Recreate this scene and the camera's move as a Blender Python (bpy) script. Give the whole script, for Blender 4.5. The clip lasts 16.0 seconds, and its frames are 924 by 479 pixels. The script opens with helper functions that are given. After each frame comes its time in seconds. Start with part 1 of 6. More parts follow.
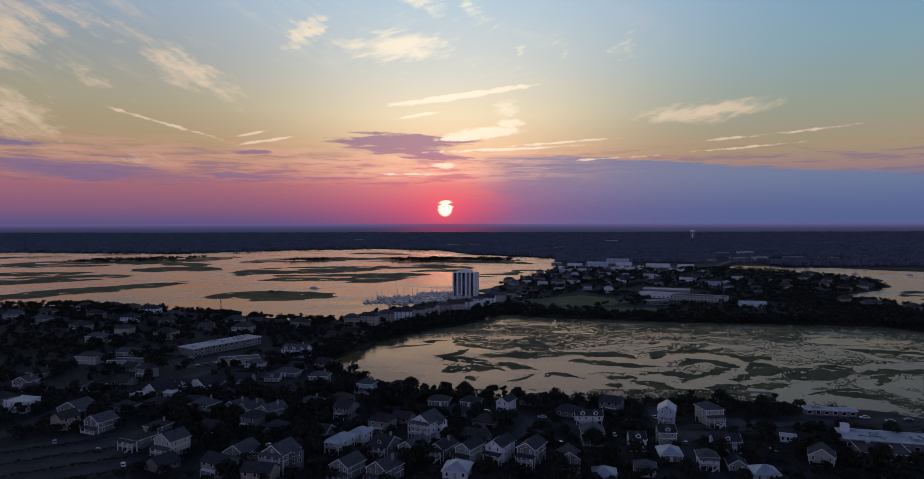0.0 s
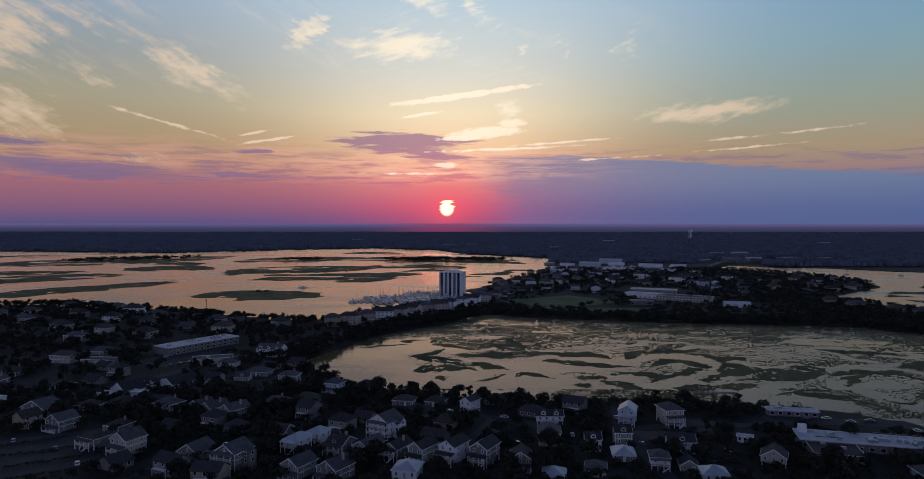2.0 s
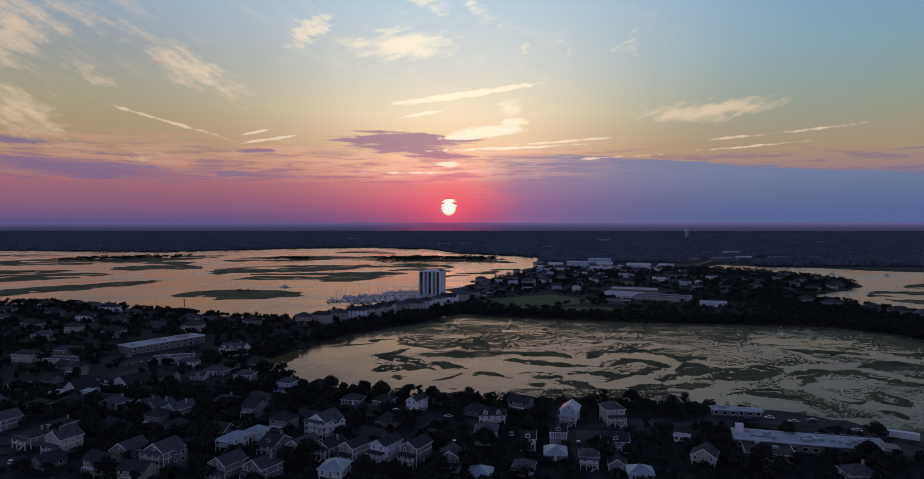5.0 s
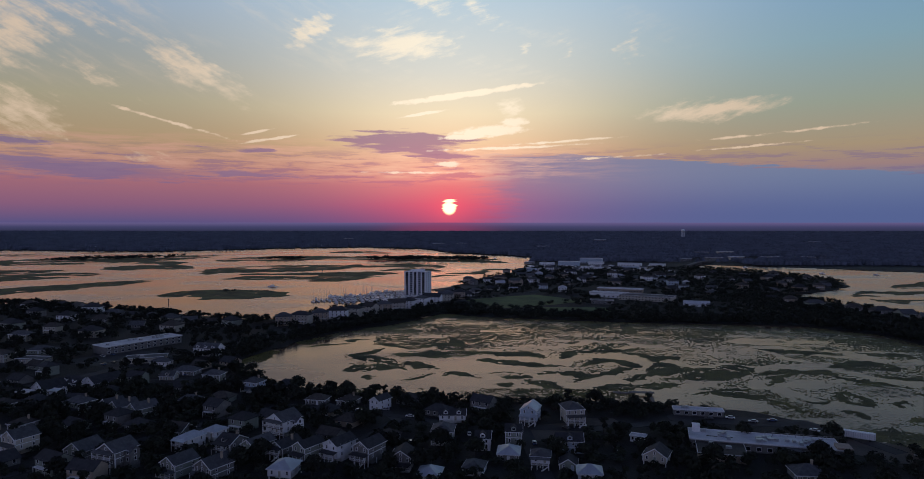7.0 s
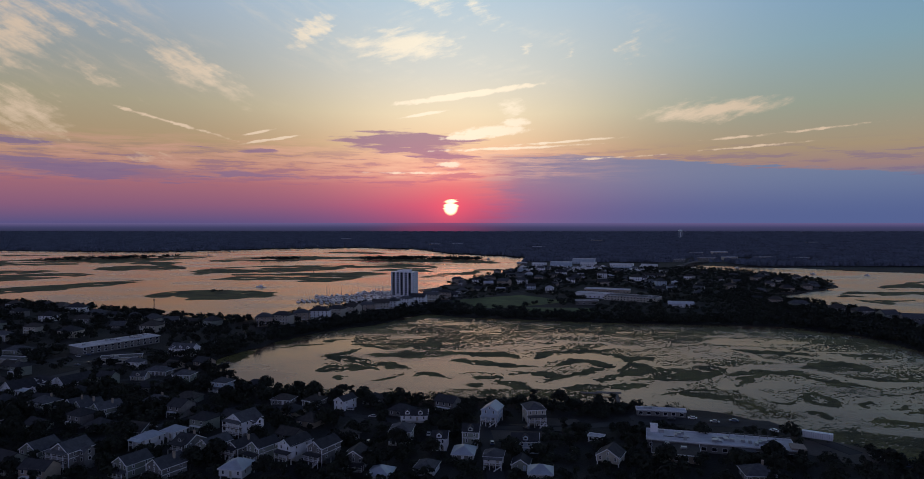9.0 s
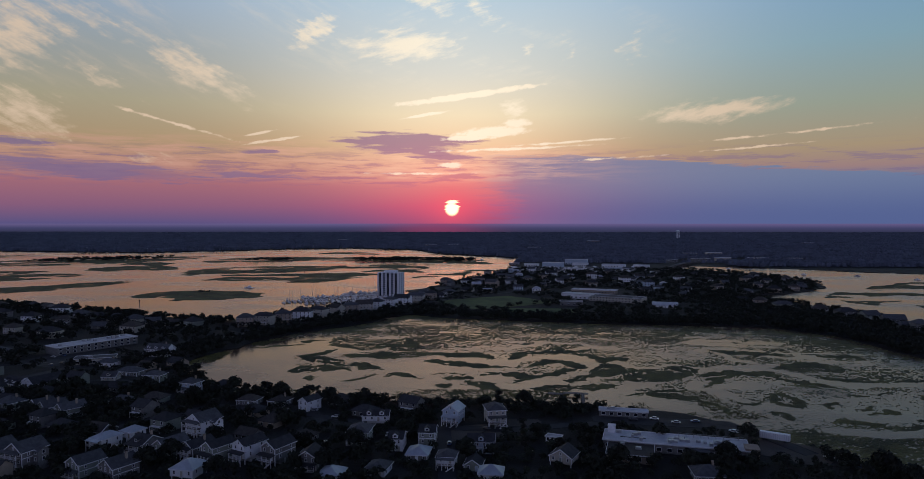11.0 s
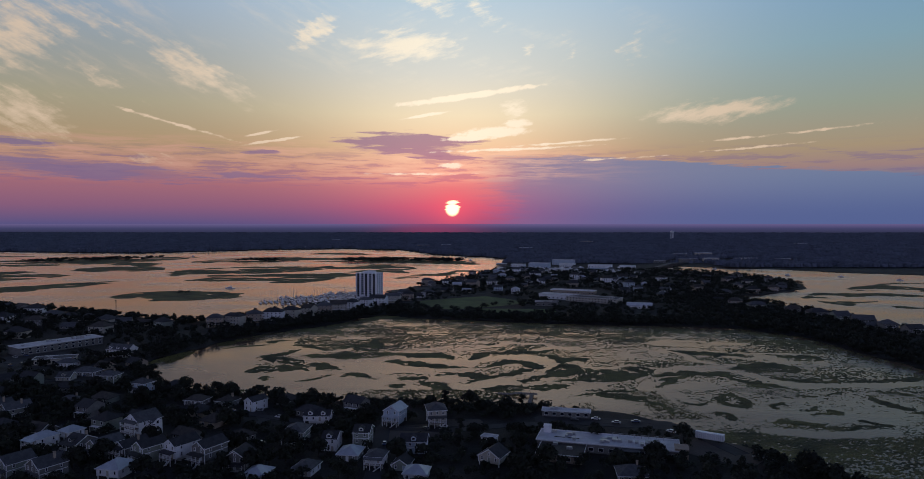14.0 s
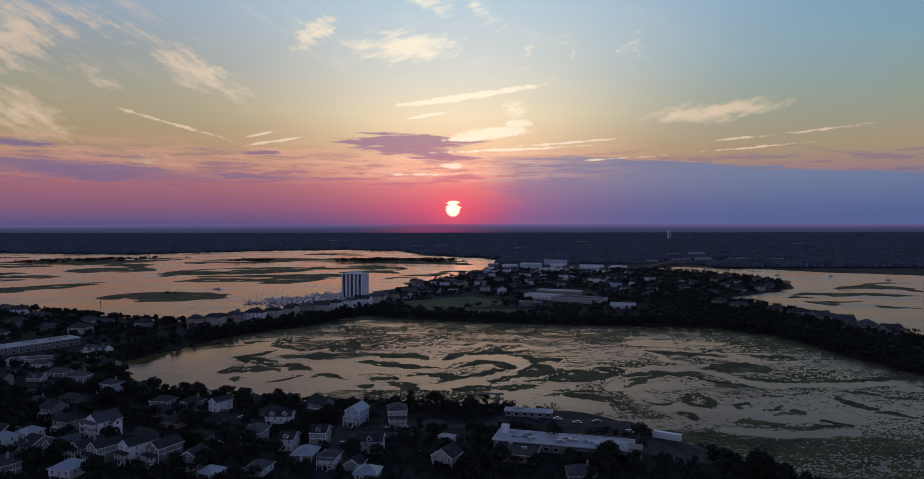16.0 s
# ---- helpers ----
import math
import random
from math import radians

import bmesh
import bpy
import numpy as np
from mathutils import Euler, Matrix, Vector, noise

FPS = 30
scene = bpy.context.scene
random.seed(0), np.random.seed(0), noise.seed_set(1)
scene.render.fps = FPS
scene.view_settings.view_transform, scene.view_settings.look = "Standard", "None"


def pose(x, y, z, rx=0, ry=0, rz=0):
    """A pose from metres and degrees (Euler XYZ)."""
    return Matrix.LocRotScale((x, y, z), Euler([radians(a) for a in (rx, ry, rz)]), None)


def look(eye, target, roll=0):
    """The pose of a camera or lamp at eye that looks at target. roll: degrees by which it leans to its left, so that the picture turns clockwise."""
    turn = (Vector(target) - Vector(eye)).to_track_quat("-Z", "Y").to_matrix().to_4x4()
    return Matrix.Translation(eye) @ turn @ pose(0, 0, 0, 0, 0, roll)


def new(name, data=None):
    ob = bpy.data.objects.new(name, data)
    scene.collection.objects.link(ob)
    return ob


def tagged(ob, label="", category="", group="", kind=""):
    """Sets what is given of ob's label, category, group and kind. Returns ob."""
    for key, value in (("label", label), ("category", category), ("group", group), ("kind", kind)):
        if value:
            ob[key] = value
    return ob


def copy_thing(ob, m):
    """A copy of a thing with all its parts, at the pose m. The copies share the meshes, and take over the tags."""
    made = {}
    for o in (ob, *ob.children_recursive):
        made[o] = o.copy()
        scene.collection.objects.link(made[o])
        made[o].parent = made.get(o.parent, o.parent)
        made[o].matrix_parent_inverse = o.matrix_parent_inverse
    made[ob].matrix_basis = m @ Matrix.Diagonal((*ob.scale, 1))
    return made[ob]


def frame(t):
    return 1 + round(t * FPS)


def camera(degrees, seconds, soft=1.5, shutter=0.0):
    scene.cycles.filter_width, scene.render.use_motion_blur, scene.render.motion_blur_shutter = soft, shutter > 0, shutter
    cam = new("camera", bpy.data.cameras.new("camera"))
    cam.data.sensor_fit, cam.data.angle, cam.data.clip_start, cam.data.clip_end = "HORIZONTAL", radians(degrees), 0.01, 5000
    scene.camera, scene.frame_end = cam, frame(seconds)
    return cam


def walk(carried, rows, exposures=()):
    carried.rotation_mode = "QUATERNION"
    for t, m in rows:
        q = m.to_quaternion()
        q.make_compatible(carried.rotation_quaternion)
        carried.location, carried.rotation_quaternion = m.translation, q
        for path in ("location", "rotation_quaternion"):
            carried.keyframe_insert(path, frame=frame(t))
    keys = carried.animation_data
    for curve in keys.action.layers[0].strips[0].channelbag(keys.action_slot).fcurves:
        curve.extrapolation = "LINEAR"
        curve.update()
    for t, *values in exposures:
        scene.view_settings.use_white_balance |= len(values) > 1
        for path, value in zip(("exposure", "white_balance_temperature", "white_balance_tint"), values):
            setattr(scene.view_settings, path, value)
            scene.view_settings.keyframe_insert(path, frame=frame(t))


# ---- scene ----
cam = camera(68.0, 16.0, soft=0.75)
PATH = [
    (0, (-0.031, 0.004, 100.023), (-0.054, 2.003, 99.965), -0.1),
    (0.5, (4.911, -0.111, 100.068), (4.886, 1.888, 100.01), -0.1),
    (1, (9.841, -0.211, 100.121), (9.815, 1.788, 100.063), -0.0),
    (1.5, (14.752, -0.283, 100.188), (14.726, 1.716, 100.129), -0.0),
    (2, (19.615, -0.377, 100.262), (19.587, 1.622, 100.203), 0.0),
    (2.5, (24.421, -0.462, 100.298), (24.391, 1.537, 100.239), -0.0),
    (3, (29.569, -0.53, 100.366), (29.54, 1.469, 100.307), -0.0),
    (3.5, (34.361, -0.592, 100.431), (34.33, 1.407, 100.372), -0.0),
    (4, (39.174, -0.662, 100.48), (39.142, 1.337, 100.42), 0.0),
    (6.5, (62.901, -1.067, 100.792), (62.866, 0.932, 100.73), 0.0),
    (7, (68.105, -1.179, 100.834), (68.07, 0.82, 100.772), 0.0),
    (7.5, (72.892, -1.286, 100.889), (72.855, 0.712, 100.827), -0.0),
    (8, (77.747, -1.411, 100.949), (77.709, 0.588, 100.887), 0.0),
    (8.5, (82.619, -1.514, 100.984), (82.581, 0.485, 100.922), 0.0),
    (9, (87.504, -1.606, 101.009), (87.465, 0.392, 100.948), -0.0),
    (11.5, (111.996, -2.115, 101.157), (111.953, -0.117, 101.098), -0.0),
    (12, (116.887, -2.253, 101.202), (116.844, -0.254, 101.143), 0.0),
    (12.5, (121.741, -2.384, 101.262), (121.698, -0.386, 101.203), -0.0),
    (13, (126.559, -2.532, 101.321), (126.515, -0.533, 101.262), -0.0),
    (13.5, (131.322, -2.683, 101.357), (131.277, -0.685, 101.299), -0.0),
    (14, (136.281, -2.809, 101.389), (136.237, -0.811, 101.331), -0.0),
    (14.5, (141.072, -2.932, 101.424), (141.027, -0.933, 101.367), -0.0),
    (15, (146.107, -3.069, 101.474), (146.062, -1.071, 101.416), -0.0),
    (15.5, (151.021, -3.191, 101.507), (150.975, -1.193, 101.449), -0.1),
    (16, (155.935, -3.339, 101.55), (155.889, -1.34, 101.493), -0.1),
]
walk(cam, [(t, look(eye, target, roll)) for t, eye, target, roll in PATH])

# ---- world, sun ----
SUN_AZ, SUN_EL = -2.07, 0.93


def lin(r, g, b):
    """Linear colour from an 0-255 sRGB triple."""
    return tuple(((c / 255 + 0.055) / 1.055) ** 2.4 if c > 10 else c / 3294.6 for c in (r, g, b)) + (1.0,)


world = bpy.data.worlds.new("sunset_sky")
scene.world = world
world.use_nodes = True
wt = world.node_tree
wt.nodes.clear()


def wn(kind):
    return wt.nodes.new(kind)


def feed(sock, v):
    if hasattr(v, "is_output"):
        wt.links.new(v, sock)
    else:
        sock.default_value = v


def wmath(op, a, b=0.0, c=None, clamp=False):
    n = wn("ShaderNodeMath")
    n.operation, n.use_clamp = op, clamp
    feed(n.inputs[0], a)
    feed(n.inputs[1], b)
    if c is not None:
        feed(n.inputs[2], c)
    return n.outputs[0]


def wmix(f, a, b):
    n = wn("ShaderNodeMix")
    n.data_type = "RGBA"
    feed(n.inputs[0], f)
    feed(n.inputs[6], a)
    feed(n.inputs[7], b)
    return n.outputs[2]


def wramp(fac, stops):
    n = wn("ShaderNodeValToRGB")
    feed(n.inputs[0], fac)
    el = n.color_ramp.elements
    while len(el) < len(stops):
        el.new(0.5)
    for e, (p, c) in zip(el, stops):
        e.position, e.color = (p + 2.0) / 24.0, lin(*c)
    return n.outputs[0]


def wsmooth(v, lo, hi):
    n = wn("ShaderNodeMapRange")
    n.interpolation_type = "SMOOTHSTEP"
    feed(n.inputs[0], v)
    n.inputs[1].default_value, n.inputs[2].default_value = lo, hi
    return n.outputs[0]


coord = wn("ShaderNodeTexCoord").outputs["Generated"]
sep = wn("ShaderNodeSeparateXYZ")
feed(sep.inputs[0], coord)
az = wmath("MULTIPLY", wmath("ARCTAN2", sep.outputs[0], sep.outputs[1]), 57.2958)
el = wmath("MULTIPLY", wmath("ARCSINE", sep.outputs[2]), 57.2958)
hgt = wmath("DIVIDE", wmath("ADD", el, 2.0), 24.0, clamp=True)

left = wramp(hgt, [(-2, (70, 74, 110)), (-0.3, (86, 82, 128)), (1.1, (132, 92, 122)), (3.0, (158, 104, 118)), (4.4, (168, 126, 116)),
                   (6.0, (164, 142, 112)), (9.0, (158, 152, 130)), (13.0, (140, 150, 156)), (18.0, (132, 158, 190)), (22, (118, 148, 190))])
mid = wramp(hgt, [(-2, (80, 62, 100)), (-0.3, (120, 78, 116)), (1.1, (190, 92, 118)), (3.0, (214, 134, 136)), (4.6, (230, 176, 156)),
                  (6.2, (236, 206, 168)), (8.6, (238, 224, 192)), (12.0, (214, 216, 208)), (18.0, (180, 204, 220)), (22, (140, 170, 200))])
right = wramp(hgt, [(-2, (64, 70, 110)), (-0.3, (82, 92, 140)), (1.2, (90, 104, 148)), (3.0, (108, 114, 144)), (3.9, (150, 124, 126)),
                    (5.4, (160, 142, 118)), (8.5, (142, 152, 140)), (13.0, (122, 156, 172)), (18.0, (106, 148, 186)), (22, (96, 138, 184))])
side = wmix(wsmooth(az, -20.0, 24.0), left, right)
near_sun = wmath("POWER", 2.71828, wmath("MULTIPLY", wmath("POWER", wmath("DIVIDE", wmath("ADD", az, 1.5), wmath("MULTIPLY_ADD", el, 0.75, 7.5)), 2.0), -1.0))
base = wmix(wmath("MULTIPLY", near_sun, 0.95), side, mid)
back = wn("ShaderNodeRGB")
back.outputs[0].default_value = lin(140, 148, 190)
away = wsmooth(wmath("ABSOLUTE", az), 45.0, 130.0)
base = wmix(away, base, back.outputs[0])
zen = wn("ShaderNodeRGB")
zen.outputs[0].default_value = lin(38, 50, 88)
base = wmix(wsmooth(el, 17.0, 42.0), base, zen.outputs[0])

# wind-drawn warp and streak grain shared by the clouds
plane = wn("ShaderNodeCombineXYZ")
feed(plane.inputs[0], az)
feed(plane.inputs[1], el)
warp_map = wn("ShaderNodeMapping")
feed(warp_map.inputs[0], plane.outputs[0])
warp_map.inputs[3].default_value = (0.45, 1.1, 1)
warp = wn("ShaderNodeTexNoise")
feed(warp.inputs[0], warp_map.outputs[0])
warp.inputs["Scale"].default_value, warp.inputs["Detail"].default_value, warp.inputs["Roughness"].default_value = 1.0, 6.0, 0.65
wv = wn("ShaderNodeVectorMath")
wv.operation = "SUBTRACT"
feed(wv.inputs[0], warp.outputs["Color"])
wv.inputs[1].default_value = (0.5, 0.5, 0.5)
ws = wn("ShaderNodeVectorMath")
ws.operation = "MULTIPLY"
feed(ws.inputs[0], wv.outputs[0])
ws.inputs[1].default_value = (5.0, 1.5, 0)
wa = wn("ShaderNodeVectorMath")
wa.operation = "ADD"
feed(wa.inputs[0], plane.outputs[0])
feed(wa.inputs[1], ws.outputs[0])
ws2 = wn("ShaderNodeVectorMath")
ws2.operation = "MULTIPLY"
feed(ws2.inputs[0], wv.outputs[0])
ws2.inputs[1].default_value = (1.0, 0.30, 0)
wa2 = wn("ShaderNodeVectorMath")
wa2.operation = "ADD"
feed(wa2.inputs[0], plane.outputs[0])
feed(wa2.inputs[1], ws2.outputs[0])


def grain_noise(scale, rot, detail=8.0):
    m = wn("ShaderNodeMapping")
    m.vector_type = "TEXTURE"
    feed(m.inputs[0], wa2.outputs[0])
    m.inputs[2].default_value = (0, 0, radians(rot))
    m.inputs[3].default_value = (1 / scale[0], 1 / scale[1], 1)
    n = wn("ShaderNodeTexNoise")
    feed(n.inputs[0], m.outputs[0])
    n.inputs["Scale"].default_value, n.inputs["Detail"].default_value, n.inputs["Roughness"].default_value = 1.0, detail, 0.62
    return n.outputs["Fac"]


streak = wsmooth(grain_noise((0.30, 1.9, 1), -8), 0.36, 0.62)
flat = wsmooth(grain_noise((0.16, 1.6, 1), 0), 0.40, 0.60)


def cloud_mask(rows, where, sharp):
    total = None
    for a, e, la, le, tilt, amount in rows:
        m = wn("ShaderNodeMapping")
        m.vector_type = "TEXTURE"
        feed(m.inputs[0], where)
        m.inputs[1].default_value, m.inputs[2].default_value, m.inputs[3].default_value = (a, e, 0), (0, 0, radians(tilt)), (la, le, 1)
        g = wn("ShaderNodeTexGradient")
        g.gradient_type = "SPHERICAL"
        feed(g.inputs[0], m.outputs[0])
        v = wmath("MULTIPLY", wmath("MULTIPLY", g.outputs["Fac"], sharp, clamp=True), amount)
        total = v if total is None else wmath("MAXIMUM", total, v)
    return total


# clouds: azimuth, elevation, half length, half thickness, tilt (degrees), density
TRAILS = [
    (-1.04, 10.13, 8.28, 0.35, 7.6, 1),
    (-4.34, 8.58, 2.65, 0.173, 9, 1),
    (-24.12, 7.37, 6.63, 0.173, -14, 0.55),
    (-17.58, 6.87, 1.77, 0.144, 12, 0.75),
    (-16.39, 6.35, 3.09, 0.144, 10, 0.9),
    (20.33, 6.25, 3.2, 0.144, 2, 0.6),
    (21.6, 5.52, 5.52, 0.144, 3, 0.6),
    (26.45, 6.63, 8.28, 0.144, 4, 0.35),
    (7.52, 6.32, 6.07, 0.144, 3, 0.65),
    (1.2, 7.2, 4.2, 0.62, 4, 1),
    (3.14, 5.83, 8.84, 0.173, 2, 0.7),
    (11.33, 4.96, 4.97, 0.144, 2, 0.5),
    (-2.17, 4.51, 1.32, 0.31, 0, 0.95),
    (-5.22, 3.81, 6.63, 0.144, 0, 0.5),
    (-0.6, 6.75, 3.2, 0.34, 2, 1),
    (3.4, 7.9, 1.6, 0.5, 6, 0.8),
]
CIRRUS = [
    (-5.96, 14.07, 6.16, 1.68, 2, 1),
    (-13.42, 14.89, 3.06, 1.08, 32, 1),
    (-22.64, 11.57, 6.41, 1.68, -28, 0.75),
    (-34.24, 12.93, 4.68, 3.7, 30, 0.8),
    (-33.89, 7.64, 4.19, 2.46, -30, 0.7),
    (2.9, 9.07, 0.99, 1.38, 80, 0.7),
    (18.9, 8.45, 6.6, 1.05, 4, 1),
    (4.12, 13.64, 0.69, 0.89, 0, 0.5),
    (12.73, 13.58, 1.28, 2.07, 0, 0.4),
    (-4.24, 17.51, 4.93, 1.08, -20, 0.6),
    (-0.3, 17.33, 4.44, 0.99, -40, 0.5),
    (-29.7, 14.77, 4.44, 1.48, -20, 0.4),
    (7.28, 13.34, 0.69, 1.97, 0, 0.3),
    (-25.36, 4.66, 2.96, 0.49, 3, 0.5),
    (-29.32, 10.53, 5.92, 0.69, -22, 0.4),
]
BANKS = [
    (-5.71, 6.34, 7.39, 1.18, 0, 1),
    (-3.01, 5.24, 3.94, 0.49, -4, 0.8),
    (-34.06, 5.49, 3.45, 0.39, 0, 0.8),
    (-30.08, 3.7, 11.83, 0.89, -3, 0.75),
    (-18.03, 5.41, 2.22, 0.25, 0, 0.6),
    (-18.48, 3.54, 8.38, 0.39, -2, 0.5),
    (-21.57, 5.52, 2.46, 0.2, 0, 0.4),
]


def edged(mask, grain, depth, lo, hi):
    """Cloud cover from a soft mask, its edge broken up by the grain."""
    return wsmooth(wmath("MULTIPLY_ADD", wmath("SUBTRACT", grain, 0.5), wmath("MULTIPLY", wsmooth(mask, 0.0, 0.12), depth), mask), lo, hi)


down = wsmooth(az, -9.0, -12.0)
fib_up, fib_down = grain_noise((0.42, 1.9, 1), 16), grain_noise((0.34, 1.6, 1), -26)
fib = wn("ShaderNodeMix")
feed(fib.inputs[0], down)
feed(fib.inputs[2], fib_up)
feed(fib.inputs[3], fib_down)
fib = fib.outputs[0]
puff = grain_noise((0.8, 1.5, 1), 15)
layer = grain_noise((0.22, 2.4, 1), 0)
cirrus = edged(cloud_mask(CIRRUS, wa.outputs[0], 1.0), wmath("MULTIPLY_ADD", puff, 0.3, wmath("MULTIPLY", fib, 0.7)), 2.3, 0.06, 0.92)
veil = wmath("MULTIPLY", wmath("MULTIPLY", wsmooth(grain_noise((0.07, 0.30, 1), -20), 0.46, 0.75), wsmooth(fib, 0.40, 0.66)), 0.34)
veil = wmath("MULTIPLY", veil, wsmooth(el, 7.0, 11.0))
veil = wmath("MULTIPLY", veil, wsmooth(az, 22.0, 4.0))
trails = edged(cloud_mask(TRAILS, wa2.outputs[0], 1.0), puff, 1.3, 0.10, 0.52)
banks = edged(cloud_mask(BANKS, wa2.outputs[0], 1.0), layer, 2.4, 0.10, 0.50)
bars = wmath("MULTIPLY", wmath("MULTIPLY", wsmooth(layer, 0.38, 0.68), wsmooth(el, 2.6, 4.0)), wsmooth(el, 7.0, 5.4))
bars = wmath("MULTIPLY", bars, wsmooth(az, 16.0, 0.0))
lowbars = wmath("MULTIPLY", bars, 0.75)
lowdark = wmath("MULTIPLY", wmath("MULTIPLY", wsmooth(layer, 0.50, 0.40), wsmooth(el, 2.2, 3.2)), wsmooth(el, 6.2, 4.6))

bright = wmix(near_sun, lin(214, 190, 166), lin(254, 242, 218))
warmbar = wmix(near_sun, lin(196, 150, 136), lin(248, 206, 176))
violet = wmix(near_sun, lin(112, 98, 138), lin(120, 96, 144))
top = wmath("SUBTRACT", 5.35, wmath("MULTIPLY", wmath("MAXIMUM", wmath("SUBTRACT", az, 8.0), 0.0), 0.085))
top = wmath("MULTIPLY_ADD", wmath("SUBTRACT", layer, 0.5), 1.6, top)
shelf = wmath("MULTIPLY", wsmooth(wmath("SUBTRACT", top, el), 0.0, 0.22), wsmooth(wmath("MULTIPLY_ADD", wmath("SUBTRACT", layer, 0.5), 9.0, az), -0.5, 4.5))
shelf = wmath("MULTIPLY", shelf, wsmooth(az, 60.0, 30.0))
shelfc = wmix(wsmooth(el, 0.0, 4.0), lin(84, 99, 146), lin(104, 122, 156))
skyc = wmix(wmath("MULTIPLY", lowdark, 0.45), base, violet)
skyc = wmix(wmath("MULTIPLY", shelf, 0.96), skyc, shelfc)
skyc = wmix(lowbars, skyc, warmbar)
skyc = wmix(wmath("MULTIPLY", banks, 0.80), skyc, violet)
skyc = wmix(wmath("MAXIMUM", veil, wmath("MULTIPLY", cirrus, 0.85)), skyc, bright)
skyc = wmix(wmath("MULTIPLY", trails, 0.95), skyc, bright)

# the low sun, its haze and the disc, veiled by thin cloud bars
dx = wmath("SUBTRACT", az, SUN_AZ)
dy = wmath("SUBTRACT", el, SUN_EL)
dist = wmath("SQRT", wmath("ADD", wmath("POWER", dx, 2.0), wmath("POWER", dy, 2.0)))
wide = wmath("SQRT", wmath("ADD", wmath("POWER", wmath("DIVIDE", dx, 2.9), 2.0), wmath("POWER", dy, 2.0)))
haze = wmath("POWER", 2.71828, wmath("DIVIDE", dist, -1.15))
haze2 = wmath("POWER", 2.71828, wmath("DIVIDE", wide, -2.1))
skyc = wmix(wmath("MULTIPLY", haze2, 0.60), skyc, lin(236, 84, 118))
skyc = wmix(wmath("MULTIPLY", haze, 0.85), skyc, lin(255, 92, 112))
bar = grain_noise((0.30, 5.5, 1), 0, 3.0)
ragged = wmath("MULTIPLY", wmath("SUBTRACT", bar, 0.5), wsmooth(dy, -0.45, 0.55))
oval = wmath("SQRT", wmath("ADD", wmath("POWER", dx, 2.0), wmath("POWER", wmath("MULTIPLY", dy, 0.92), 2.0)))
disc = wsmooth(wmath("MULTIPLY_ADD", ragged, 1.25, oval), 0.68, 0.40)
skyc = wmix(disc, skyc, (2.2, 1.75, 0.95, 1))

sky = wn("ShaderNodeTexSky")
sky.sky_type, sky.sun_disc = "NISHITA", False
sky.sun_elevation, sky.sun_rotation = radians(SUN_EL), radians(SUN_AZ)
sky.altitude, sky.dust_density = 100.0, 4.0
bg_air = wn("ShaderNodeBackground")
feed(bg_air.inputs[0], sky.outputs[0])
bg_air.inputs[1].default_value = 0.012
bg = wn("ShaderNodeBackground")
feed(bg.inputs[0], skyc)
bg.inputs[1].default_value = 1.0
both = wn("ShaderNodeAddShader")
feed(both.inputs[0], bg.outputs[0])
feed(both.inputs[1], bg_air.outputs[0])
wout = wn("ShaderNodeOutputWorld")
feed(wout.inputs[0], both.outputs[0])

sun_data = bpy.data.lights.new("sun", "SUN")
sun_data.energy, sun_data.angle, sun_data.color = 0.02, radians(5.0), (1.0, 0.42, 0.26)
sun = new("sun", sun_data)
a_, e_ = radians(SUN_AZ), radians(SUN_EL)
sun.matrix_world = look((0, 0, 300), (-math.sin(a_) * math.cos(e_) * 100, -math.cos(a_) * math.cos(e_) * 100, 300 - math.sin(e_) * 100))
scene.view_settings.exposure = 0.0

